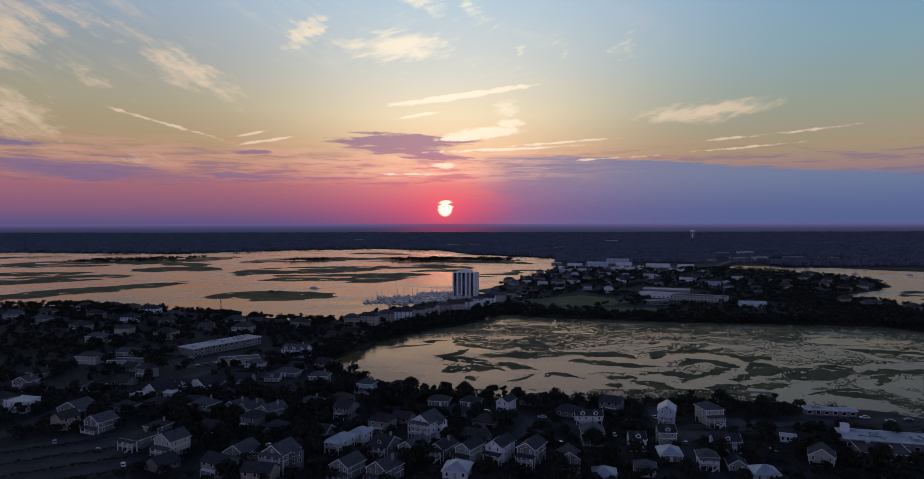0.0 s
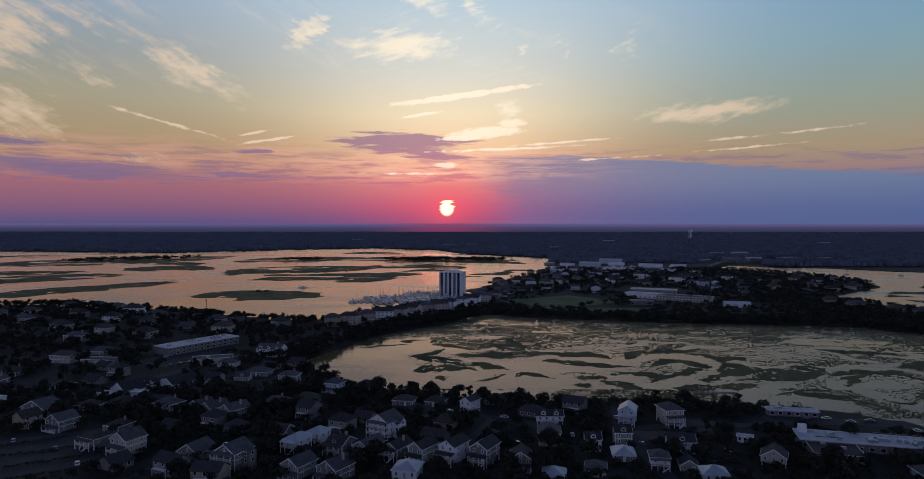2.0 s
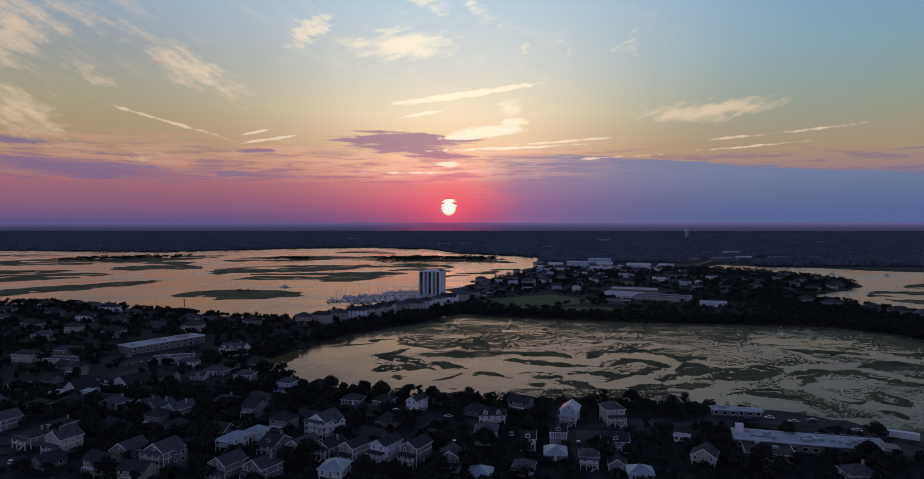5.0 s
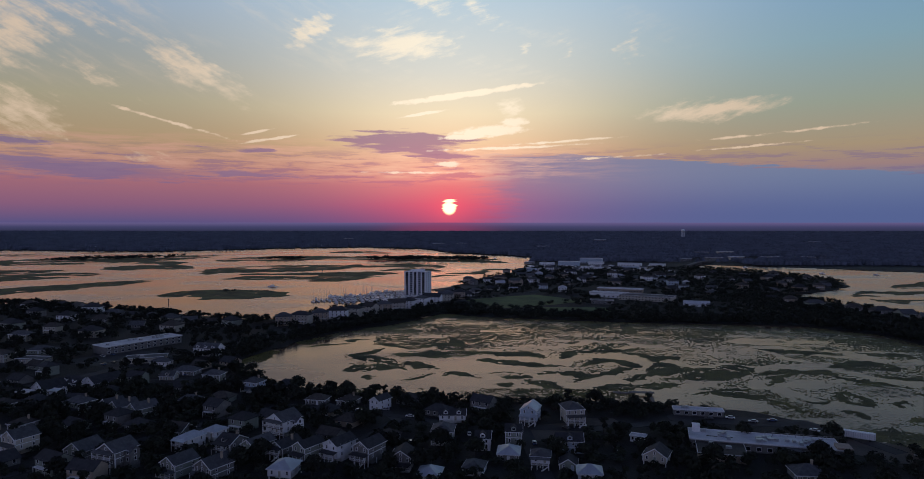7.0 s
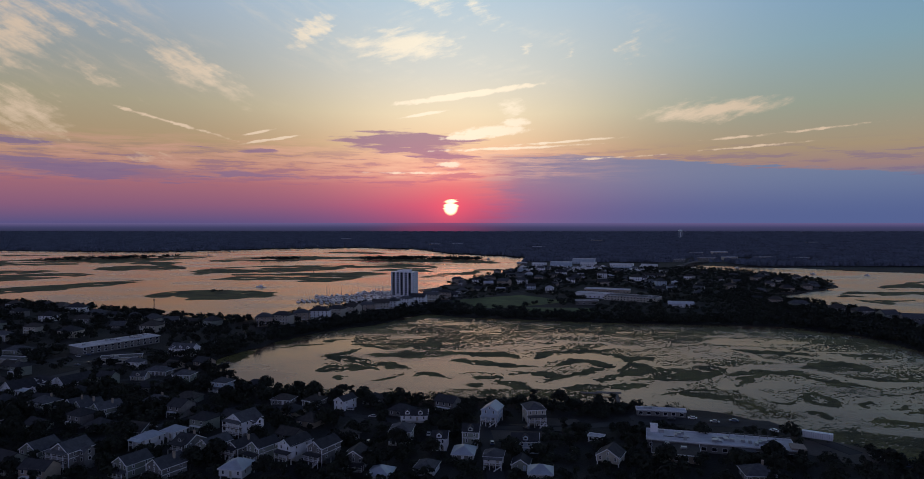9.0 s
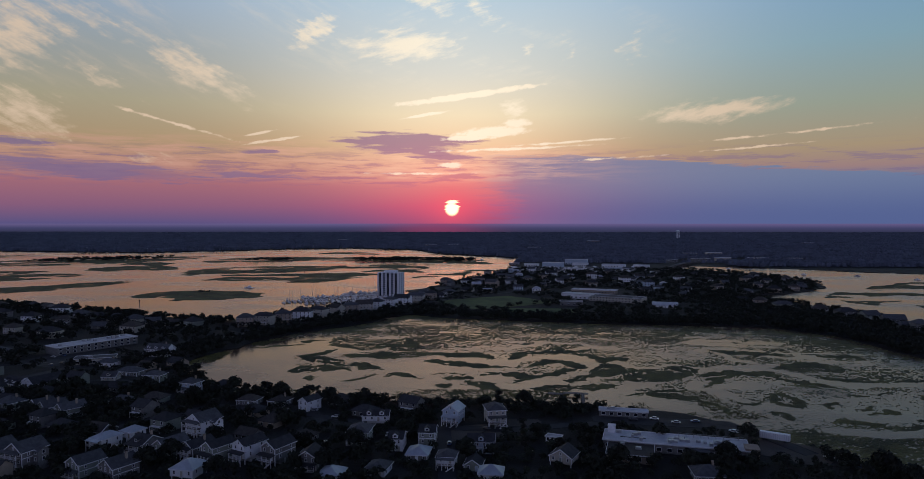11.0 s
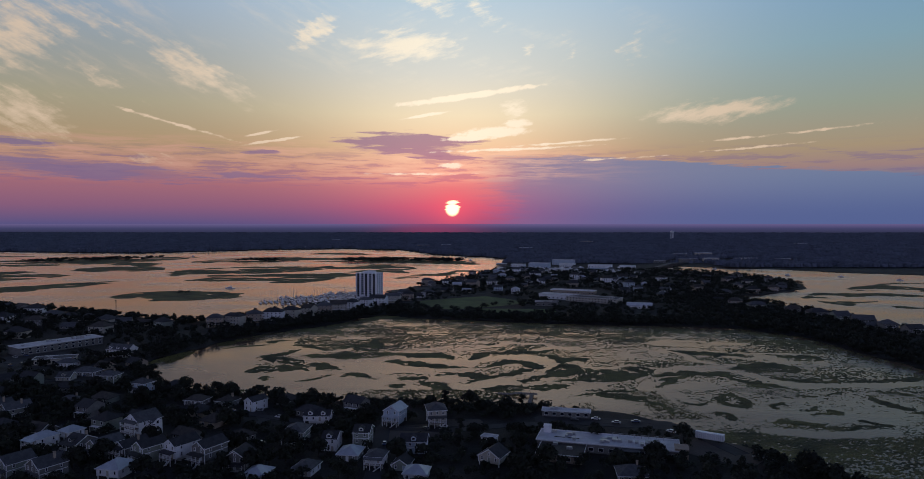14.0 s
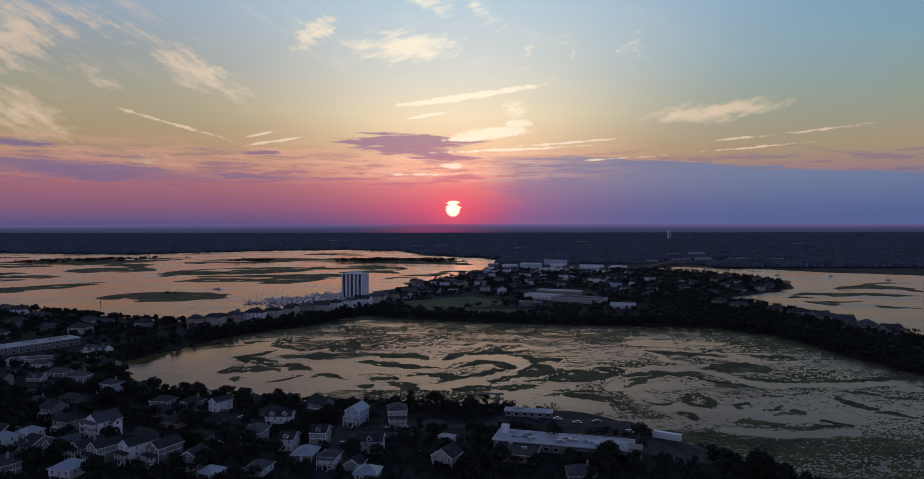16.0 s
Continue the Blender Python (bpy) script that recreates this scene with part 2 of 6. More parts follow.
# ---- materials ----
def material(name, colour, rough=0.8, vary=0.25, scale=0.5, fine=6.0, bump=0.2, metal=0.0, second=None, random_tint=0.0, own=True, coat=0.0):
    """Principled surface with two scales of colour variation and fine relief. own: coordinates of the object, else of the place."""
    m = bpy.data.materials.new(name)
    m.use_nodes = True
    t = m.node_tree
    p = t.nodes["Principled BSDF"]
    tc = t.nodes.new("ShaderNodeTexCoord")
    geo = t.nodes.new("ShaderNodeNewGeometry")
    src = tc.outputs["Object"] if own else geo.outputs["Position"]
    big, small = t.nodes.new("ShaderNodeTexNoise"), t.nodes.new("ShaderNodeTexNoise")
    for n, s, d in ((big, scale, 4.0), (small, fine, 5.0)):
        t.links.new(src, n.inputs[0])
        n.inputs["Scale"].default_value, n.inputs["Detail"].default_value, n.inputs["Roughness"].default_value = s, d, 0.6
    c = Vector(colour)
    dark = tuple(c * (1 - vary)) + (1,)
    light = tuple(Vector(second) if second else c * (1 + vary)) + (1,)
    ramp = t.nodes.new("ShaderNodeValToRGB")
    ramp.color_ramp.elements[0].position, ramp.color_ramp.elements[1].position = 0.36, 0.64
    ramp.color_ramp.elements[0].color, ramp.color_ramp.elements[1].color = dark, light
    t.links.new(big.outputs["Fac"], ramp.inputs[0])
    grit = t.nodes.new("ShaderNodeMapRange")
    t.links.new(small.outputs["Fac"], grit.inputs[0])
    grit.inputs[1].default_value, grit.inputs[2].default_value, grit.inputs[3].default_value, grit.inputs[4].default_value = 0.3, 0.7, 1 - vary, 1 + 0.6 * vary
    value = grit.outputs[0]
    if random_tint:
        info = t.nodes.new("ShaderNodeObjectInfo")
        rr = t.nodes.new("ShaderNodeMapRange")
        t.links.new(info.outputs["Random"], rr.inputs[0])
        rr.inputs[3].default_value, rr.inputs[4].default_value = 1 - random_tint, 1 + random_tint
        mm = t.nodes.new("ShaderNodeMath")
        mm.operation = "MULTIPLY"
        t.links.new(value, mm.inputs[0])
        t.links.new(rr.outputs[0], mm.inputs[1])
        value = mm.outputs[0]
    sc = t.nodes.new("ShaderNodeVectorMath")
    sc.operation = "SCALE"
    t.links.new(ramp.outputs[0], sc.inputs[0])
    t.links.new(value, sc.inputs["Scale"])
    t.links.new(sc.outputs[0], p.inputs["Base Color"])
    rv = t.nodes.new("ShaderNodeMapRange")
    t.links.new(small.outputs["Fac"], rv.inputs[0])
    rv.inputs[3].default_value, rv.inputs[4].default_value = max(rough - 0.12, 0.02), min(rough + 0.12, 1.0)
    t.links.new(rv.outputs[0], p.inputs["Roughness"])
    p.inputs["Metallic"].default_value = metal
    p.inputs["Coat Weight"].default_value = coat
    if bump:
        b = t.nodes.new("ShaderNodeBump")
        b.inputs["Strength"].default_value, b.inputs["Distance"].default_value = bump, 0.5 / fine
        t.links.new(small.outputs["Fac"], b.inputs["Height"])
        t.links.new(b.outputs[0], p.inputs["Normal"])
    return m


def water_material():
    m = bpy.data.materials.new("calm_water")
    m.use_nodes = True
    t = m.node_tree
    p = t.nodes["Principled BSDF"]
    geo = t.nodes.new("ShaderNodeNewGeometry")
    wide, ripple, patch = (t.nodes.new("ShaderNodeTexNoise") for _ in range(3))
    stretch = t.nodes.new("ShaderNodeMapping")
    t.links.new(geo.outputs["Position"], stretch.inputs[0])
    stretch.inputs[3].default_value = (0.7, 1.3, 1)
    for n, s, d in ((wide, 0.05, 3.0), (ripple, 0.9, 4.0), (patch, 0.012, 5.0)):
        t.links.new(stretch.outputs[0], n.inputs[0])
        n.inputs["Scale"].default_value, n.inputs["Detail"].default_value = s, d
    rr = t.nodes.new("ShaderNodeMapRange")
    t.links.new(patch.outputs["Fac"], rr.inputs[0])
    rr.inputs[1].default_value, rr.inputs[2].default_value, rr.inputs[3].default_value, rr.inputs[4].default_value = 0.35, 0.65, 0.13, 0.30
    b = t.nodes.new("ShaderNodeBump")
    b.inputs["Strength"].default_value, b.inputs["Distance"].default_value = 0.35, 0.08
    t.links.new(ripple.outputs["Fac"], b.inputs["Height"])
    b2 = t.nodes.new("ShaderNodeBump")
    b2.inputs["Strength"].default_value, b2.inputs["Distance"].default_value = 0.25, 0.5
    t.links.new(wide.outputs["Fac"], b2.inputs["Height"])
    t.links.new(b.outputs[0], b2.inputs["Normal"])
    # tannin-brown body; the surface gloss colour itself tints the reflected sky warm
    body = t.nodes.new("ShaderNodeBsdfDiffuse")
    body.inputs[0].default_value = (0.13, 0.085, 0.055, 1)
    tinted_gloss = t.nodes.new("ShaderNodeBsdfGlossy")
    tinted_gloss.inputs[0].default_value = (1.0, 0.79, 0.68, 1)
    t.links.new(rr.outputs[0], tinted_gloss.inputs["Roughness"])
    fres = t.nodes.new("ShaderNodeFresnel")
    fres.inputs[0].default_value = 1.42
    for s_ in (body, tinted_gloss, fres):
        t.links.new(b2.outputs[0], s_.inputs["Normal"])
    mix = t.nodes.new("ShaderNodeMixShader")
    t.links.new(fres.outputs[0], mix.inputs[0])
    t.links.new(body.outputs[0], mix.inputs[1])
    t.links.new(tinted_gloss.outputs[0], mix.inputs[2])
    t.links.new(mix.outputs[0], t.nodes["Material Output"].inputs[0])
    t.nodes.remove(p)
    return m


def glass_material():
    m = bpy.data.materials.new("window_glass")
    m.use_nodes = True
    p = m.node_tree.nodes["Principled BSDF"]
    p.inputs["Base Color"].default_value = (0.012, 0.016, 0.022, 1)
    p.inputs["Roughness"].default_value, p.inputs["IOR"].default_value = 0.06, 1.5
    return m


WATER, GLASS = water_material(), glass_material()
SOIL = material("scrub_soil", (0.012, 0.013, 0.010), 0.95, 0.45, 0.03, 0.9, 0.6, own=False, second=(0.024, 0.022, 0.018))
MUD = material("marsh_grass", (0.070, 0.078, 0.018), 0.9, 0.4, 0.04, 0.7, 0.8, own=False, second=(0.165, 0.155, 0.040))
LAWN = material("lawn", (0.085, 0.130, 0.036), 0.95, 0.3, 0.03, 1.5, 0.4, own=False)
SAND = material("sandy_lot", (0.085, 0.074, 0.06), 0.95, 0.3, 0.05, 1.2, 0.4, own=False)
ASPHALT = material("worn_asphalt", (0.030, 0.030, 0.032), 0.85, 0.3, 0.08, 3.0, 0.3, own=False)
CONCRETE = material("concrete", (0.13, 0.128, 0.124), 0.85, 0.22, 0.2, 4.0, 0.2, own=False)
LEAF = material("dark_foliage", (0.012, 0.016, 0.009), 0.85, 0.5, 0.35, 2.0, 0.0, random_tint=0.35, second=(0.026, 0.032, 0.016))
# distant trees: aerial haze put into a paler, bluer base colour
HAZED_PINE = material("hazed_woods", (0.110, 0.125, 0.165), 0.95, 0.3, 0.02, 0.3, 0.0, own=False)
BARK = material("bark", (0.06, 0.048, 0.038), 0.95, 0.4, 1.0, 8.0, 0.5)
WALLS = [
    material("white_siding", (0.80, 0.81, 0.82), 0.6, 0.08, 0.4, 5.0, 0.15),
    material("pale_blue_siding", (0.44, 0.52, 0.60), 0.65, 0.1, 0.4, 5.0, 0.15),
    material("cream_siding", (0.46, 0.43, 0.36), 0.65, 0.1, 0.4, 5.0, 0.15),
    material("grey_shingle_siding", (0.19, 0.187, 0.18), 0.85, 0.2, 0.5, 6.0, 0.3),
    material("sage_siding", (0.24, 0.27, 0.23), 0.7, 0.12, 0.5, 5.0, 0.2),
    material("tan_stucco", (0.34, 0.28, 0.22), 0.8, 0.12, 0.4, 7.0, 0.2),
]
TRIM = material("white_trim", (0.76, 0.77, 0.78), 0.5, 0.06, 0.6, 6.0, 0.05)
ROOFS = [
    material("charcoal_shingles", (0.040, 0.041, 0.045), 0.9, 0.25, 0.5, 5.0, 0.4, random_tint=0.2),
    material("grey_shingles", (0.088, 0.092, 0.098), 0.9, 0.25, 0.5, 5.0, 0.4, random_tint=0.2),
    material("brown_shingles", (0.062, 0.055, 0.048), 0.9, 0.25, 0.5, 5.0, 0.4, random_tint=0.2),
    material("pale_metal_roof", (0.48, 0.52, 0.56), 0.45, 0.1, 0.3, 4.0, 0.05, metal=0.3),
    material("white_membrane", (0.52, 0.54, 0.58), 0.6, 0.16, 0.15, 3.0, 0.1),
]
DECK = material("weathered_deck", (0.20, 0.18, 0.155), 0.85, 0.25, 0.6, 8.0, 0.3)
METAL = material("grey_metal", (0.42, 0.43, 0.45), 0.4, 0.15, 1.0, 8.0, 0.1, metal=0.7)
HULL = material("boat_gelcoat", (0.78, 0.79, 0.80), 0.3, 0.06, 0.6, 4.0, 0.0)
CANVAS = material("blue_canvas", (0.06, 0.10, 0.22), 0.85, 0.2, 1.0, 9.0, 0.2)
RUBBER = material("tyre_rubber", (0.03, 0.03, 0.03), 0.9, 0.2, 2.0, 9.0, 0.1)
PAINTS = [material("car_paint_" + n, c, 0.3, 0.05, 1.0, 6.0, 0.0, coat=0.6) for n, c in
          (("white", (0.75, 0.75, 0.75)), ("silver", (0.42, 0.43, 0.45)), ("dark", (0.04, 0.045, 0.05)), ("blue", (0.06, 0.10, 0.22)))]


# ---- builders ----
def part(name, bm, mat, parent=None, label=""):
    me = bpy.data.meshes.new(name)
    bm.normal_update()
    bm.to_mesh(me)
    bm.free()
    me.materials.append(mat)
    ob = new(name, me)
    ob.parent = parent
    if label:
        ob["label"] = label
    return ob


def share(name, me, parent, m):
    ob = new(name, me)
    ob.parent = parent
    ob.matrix_basis = m
    return ob


def raw(name, verts, faces, mat, parent=None):
    me = bpy.data.meshes.new(name)
    me.from_pydata(verts, [], faces)
    me.materials.append(mat)
    ob = new(name, me)
    ob.parent = parent
    return ob


def box(bm, cx, cy, z0, sx, sy, sz, turn=0.0, taper=1.0):
    """A box that stands on z0, centred in plan; taper scales its top."""
    c, s = math.cos(turn), math.sin(turn)
    vs = []
    for z, k in ((z0, 1.0), (z0 + sz, taper)):
        for ux, uy in ((-1, -1), (1, -1), (1, 1), (-1, 1)):
            x, y = ux * sx / 2 * k, uy * sy / 2 * k
            vs.append(bm.verts.new((cx + c * x - s * y, cy + s * x + c * y, z)))
    for f in ((3, 2, 1, 0), (4, 5, 6, 7), (0, 1, 5, 4), (1, 2, 6, 5), (2, 3, 7, 6), (3, 0, 4, 7)):
        bm.faces.new([vs[i] for i in f])
    return vs


def boxes(*rows):
    bm = bmesh.new()
    for r in rows:
        box(bm, *r)
    return bm


def gable(w, d, z0, rise, along, over=0.5, thick=0.22, cx=0.0, cy=0.0):
    """A pitched roof slab; along 'y' has the ridge in depth (gable to the front), 'x' across."""
    bm = bmesh.new()
    if along == "y":
        hw, hd = w / 2 + over, d / 2 + over
    else:
        hw, hd = d / 2 + over, w / 2 + over
    drop = rise * over / (hw - over)
    prof = [(-hw, z0 - drop), (0, z0 + rise), (hw, z0 - drop), (hw, z0 - drop - thick), (0, z0 + rise - thick), (-hw, z0 - drop - thick)]
    ends = []
    for q in (-hd, hd):
        ends.append([bm.verts.new((cx + p, cy + q, z) if along == "y" else (cx + q, cy + p, z)) for p, z in prof])
    a, b = ends
    for i in range(6):
        j = (i + 1) % 6
        bm.faces.new((a[i], a[j], b[j], b[i]))
    for e in (a, b):
        bm.faces.new((e[0], e[1], e[4], e[5]))
        bm.faces.new((e[1], e[2], e[3], e[4]))
    bmesh.ops.recalc_face_normals(bm, faces=bm.faces)
    return bm


def hip(w, d, z0, rise, over=0.6, thick=0.2, cx=0.0, cy=0.0):
    bm = bmesh.new()
    hw, hd = w / 2 + over, d / 2 + over
    if w >= d:
        r = [(-(hw - hd * 0.9), 0), (hw - hd * 0.9, 0)]
    else:
        r = [(0, -(hd - hw * 0.9)), (0, hd - hw * 0.9)]
    lo = [bm.verts.new((cx + x, cy + y, z0 - thick)) for x, y in ((-hw, -hd), (hw, -hd), (hw, hd), (-hw, hd))]
    ev = [bm.verts.new((v.co.x, v.co.y, z0)) for v in lo]
    t = [bm.verts.new((cx + x, cy + y, z0 + rise)) for x, y in r]
    bm.faces.new(lo[::-1])
    for i in range(4):
        j = (i + 1) % 4
        bm.faces.new((lo[i], lo[j], ev[j], ev[i]))
    if w >= d:
        for f in ((ev[0], ev[1], t[1], t[0]), (ev[1], ev[2], t[1]), (ev[2], ev[3], t[0], t[1]), (ev[3], ev[0], t[0])):
            bm.faces.new(f)
    else:
        for f in ((ev[0], ev[1], t[0]), (ev[1], ev[2], t[1], t[0]), (ev[2], ev[3], t[1]), (ev[3], ev[0], t[0], t[1])):
            bm.faces.new(f)
    bmesh.ops.recalc_face_normals(bm, faces=bm.faces)
    return bm


def body_mesh(w, d, z0, h, rise=0.0, along="y", cx=0.0, cy=0.0):
    """Walls as a solid, with the pointed gable ends where the roof is pitched."""
    bm = bmesh.new()
    box(bm, cx, cy, z0, w, d, h)
    if rise:
        z1 = z0 + h
        rise -= 0.24
        if along == "y":
            tri = [[(cx - w / 2, cy + q, z1 + 0.001), (cx + w / 2, cy + q, z1 + 0.001), (cx, cy + q, z1 + rise)] for q in (-d / 2, d / 2)]
        else:
            tri = [[(cx + q, cy - d / 2, z1 + 0.001), (cx + q, cy + d / 2, z1 + 0.001), (cx + q, cy, z1 + rise)] for q in (-w / 2, w / 2)]
        a, b = [[bm.verts.new(p) for p in t] for t in tri]
        bm.faces.new(a)
        bm.faces.new(b)
        for i in range(3):
            j = (i + 1) % 3
            bm.faces.new((a[i], b[i], b[j], a[j]))
        bmesh.ops.recalc_face_normals(bm, faces=bm.faces)
    return bm


MESHES = {}


def window_meshes(w, h):
    """A white frame with sill and mullion, and the panes behind it; front faces -y, centred on its bottom middle."""
    key = ("window", w, h)
    if key not in MESHES:
        t = 0.18
        f = boxes((-w / 2 + t / 2, -0.03, 0, t, 0.12, h), (w / 2 - t / 2, -0.03, 0, t, 0.12, h), (0, -0.03, h - t, w - 2 * t, 0.12, t),
                  (0, -0.06, -0.06, w + 0.12, 0.2, 0.12), (0, -0.02, h * 0.48, w - 2 * t, 0.08, 0.07))
        p = boxes((0, 0.0, 0.06, w - 2 * t, 0.06, h - t - 0.06))
        out = []
        for n, bm, mat in (("window_frame", f, TRIM), ("pane", p, GLASS)):
            me = bpy.data.meshes.new(n)
            bm.to_mesh(me)
            bm.free()
            me.materials.append(mat)
            out.append(me)
        MESHES[key] = out
    return MESHES[key]


def window(parent, x, y, z, w, h, turn=0.0):
    fr, pa = window_meshes(w, h)
    ob = share("window", fr, parent, pose(x, y, z, 0, 0, turn))
    share("pane", pa, ob, Matrix())
    return ob


def far_window(parent, x, y, z, w, h, turn=0.0):
    """A window seen from far off: frame and pane in one mesh."""
    key = ("far", w, h)
    if key not in MESHES:
        bm = boxes((-w / 2 + 0.06, -0.03, 0, 0.12, 0.12, h), (w / 2 - 0.06, -0.03, 0, 0.12, 0.12, h), (0, -0.03, h - 0.12, w - 0.24, 0.12, 0.12), (0, -0.05, -0.06, w + 0.1, 0.18, 0.12))
        n = len(bm.faces)
        box(bm, 0, 0, 0.06, w - 0.24, 0.06, h - 0.18)
        for f in list(bm.faces)[n:]:
            f.material_index = 1
        me = bpy.data.meshes.new("window")
        bm.to_mesh(me)
        bm.free()
        me.materials.append(TRIM)
        me.materials.append(GLASS)
        MESHES[key] = me
    return share("window", MESHES[key], parent, pose(x, y, z, 0, 0, turn))


def door(parent, x, y, z, mat):
    d = part("door", boxes((0, -0.03, 0, 1.0, 0.1, 2.1)), mat, parent)
    d.matrix_basis = pose(x, y, z)
    part("door_frame", boxes((-0.56, -0.04, 0, 0.12, 0.14, 2.2), (0.56, -0.04, 0, 0.12, 0.14, 2.2), (0, -0.04, 2.1, 1.0, 0.14, 0.1)), TRIM, d)
    return d


def railing(parent, x0, x1, y, z, every=0.0):
    n = max(2, int((x1 - x0) / 0.35))
    rows = [((x0 + x1) / 2, y, z + 0.95, x1 - x0, 0.12, 0.14), ((x0 + x1) / 2, y, z + 0.12, x1 - x0, 0.09, 0.12)]
    rows += [(x0 + (i + 0.5) * (x1 - x0) / n, y, z + 0.19, 0.09, 0.07, 0.76) for i in range(n)]
    return part("railing", boxes(*rows), TRIM, parent)


def house(x, y, w, d, turn, levels=2, style="gable", wall=0, roof=0, piles=0.0, porch=0, rise=None, label="", category="house"):
    """A beach house. style: gable (to the front), side (ridge across), hip, flat. piles: open height under it. porch: levels of front porch."""
    root = new("house")
    root.matrix_basis = pose(x, y, GROUND_Z, 0, 0, turn)
    tagged(root, label or "two-storey beach house among dark trees", category, "beach houses")
    wm, rm = WALLS[wall], ROOFS[roof]
    lh = 2.7
    h = levels * lh
    z0 = piles
    if rise is None:
        rise = min(w, d) * 0.32 if style != "hip" else min(w, d) * 0.28
    if piles:
        nx, ny = max(3, int(w / 3.2)), max(2, int(d / 4))
        pile = boxes((0, 0, 0, 0.35, 0.35, piles))
        pm = part("post", pile, TRIM, root)
        pm.matrix_basis = pose(-w / 2 + 0.3, -d / 2 + 0.3, 0)
        for i in range(nx):
            for j in range(ny):
                if i or j:
                    share("post", pm.data, root, pose(-w / 2 + 0.3 + i * (w - 0.6) / (nx - 1), -d / 2 + 0.3 + j * (d - 0.6) / (ny - 1), 0))
        part("garage_wall", boxes((0, d * 0.12, 0, w * 0.7, d * 0.6, piles - 0.01)), wm, root)
    gb = style in ("gable", "side")
    along = "y" if style == "gable" else "x"
    part("wall", body_mesh(w, d, z0, h, rise if gb else 0, along), wm, root)
    top = z0 + h
    if style == "flat":
        part("roof", boxes((0, 0, top, w + 0.5, d + 0.5, 0.3)), rm, root)
        part("parapet", boxes((0, -d / 2 - 0.15, top + 0.3, w + 0.5, 0.2, 0.5), (0, d / 2 + 0.15, top + 0.3, w + 0.5, 0.2, 0.5)), TRIM, root)
    elif style == "hip":
        part("roof", hip(w, d, top + 0.2, rise), rm, root)
    else:
        part("roof", gable(w, d, top, rise, along), rm, root)
        # pale rake boards along the gable's edge
        bm = bmesh.new()
        run = (w if along == "y" else d) / 2
        tall = math.hypot(run + 0.5, rise * (run + 0.5) / run)
        ang = math.atan2(rise, run)
        for sgn in (-1, 1):
            vs = box(bm, 0, 0, -0.34, tall, 0.14, 0.36)
            mid_z = top + rise / 2 - rise * 0.5 * 0.5 / run
            rot = Matrix.Translation((sgn * (run + 0.5) / 2, -(d if along == "y" else w) / 2 - 0.55, mid_z)) @ Matrix.Rotation(sgn * ang, 4, "Y")
            bmesh.ops.transform(bm, matrix=rot, verts=vs)
        trim = part("rake_board", bm, TRIM, root)
        if along == "x":
            trim.matrix_basis = pose(0, 0, 0, 0, 0, 90)
    # corner boards, band boards and eaves
    for sx in (-1, 1):
        part("corner_board", boxes((sx * (w / 2 + 0.01), -d / 2 - 0.01, z0, 0.3, 0.3, h)), TRIM, root)
    for lv in range(1, levels):
        part("band_board", boxes((0, -d / 2 - 0.03, z0 + lv * lh - 0.15, w - 0.3, 0.1, 0.3), (w / 2 + 0.03, 0, z0 + lv * lh - 0.15, 0.1, d - 0.3, 0.3)), TRIM, root)
    if style == "hip":
        part("fascia", boxes((0, -d / 2 - 0.63, top - 0.08, w + 1.3, 0.08, 0.3), (w / 2 + 0.63, 0, top - 0.08, 0.08, d + 1.2, 0.3), (-w / 2 - 0.63, 0, top - 0.08, 0.08, d + 1.2, 0.3)), TRIM, root)
    elif gb:
        run_x = along == "x"
        if run_x:
            part("fascia", boxes((0, -d / 2 - 0.55, top - rise * 0.5 / (d / 2) - 0.2, w + 1.0, 0.08, 0.28)), TRIM, root)
            for k in range(max(1, int(w / 6))):
                n_ = max(1, int(w / 6))
                dx_ = -w / 2 + (k + 0.5) * w / n_
                dm = part("dormer", body_mesh(2.2, 2.6, top + 0.25, 1.5, 0.8, "y", dx_, -d / 2 + 1.6), wm, root)
                part("dormer_roof", gable(2.2, 2.6, top + 1.75, 0.8, "y", 0.3, 0.14, dx_, -d / 2 + 1.6), rm, dm)
                far_window(dm, dx_, -d / 2 + 0.3, top + 0.6, 1.4, 1.0)
        else:
            zf = top - rise * 0.5 / (w / 2) - 0.2
            part("fascia", boxes((w / 2 + 0.55, 0, zf, 0.08, d + 1.0, 0.28), (-w / 2 - 0.55, 0, zf, 0.08, d + 1.0, 0.28)), TRIM, root)
            if w > 9.5 and d > 11:
                # cross gable to the side
                cw, cd = w * 0.34, d * 0.42
                wing = part("side_wing", body_mesh(cw, cd, 0, z0 + h - 0.6, cd * 0.34, "x", w / 2 + cw / 2 - 0.4, d * 0.12), wm, root)
                part("wing_roof", gable(cw, cd, z0 + h - 0.6, cd * 0.34, "x", 0.45, 0.2, w / 2 + cw / 2 - 0.4, d * 0.12), rm, wing)
                for lv in range(levels):
                    far_window(wing, w / 2 + cw - 0.4, d * 0.12, z0 + lv * lh + 0.8, 1.3, 1.5, 90)
                    far_window(wing, w / 2 + cw / 2 - 0.2, d * 0.12 - cd / 2, z0 + lv * lh + 0.8, 1.2, 1.5)
    # windows: front and the two sides
    ww, wh = 1.05, 1.5
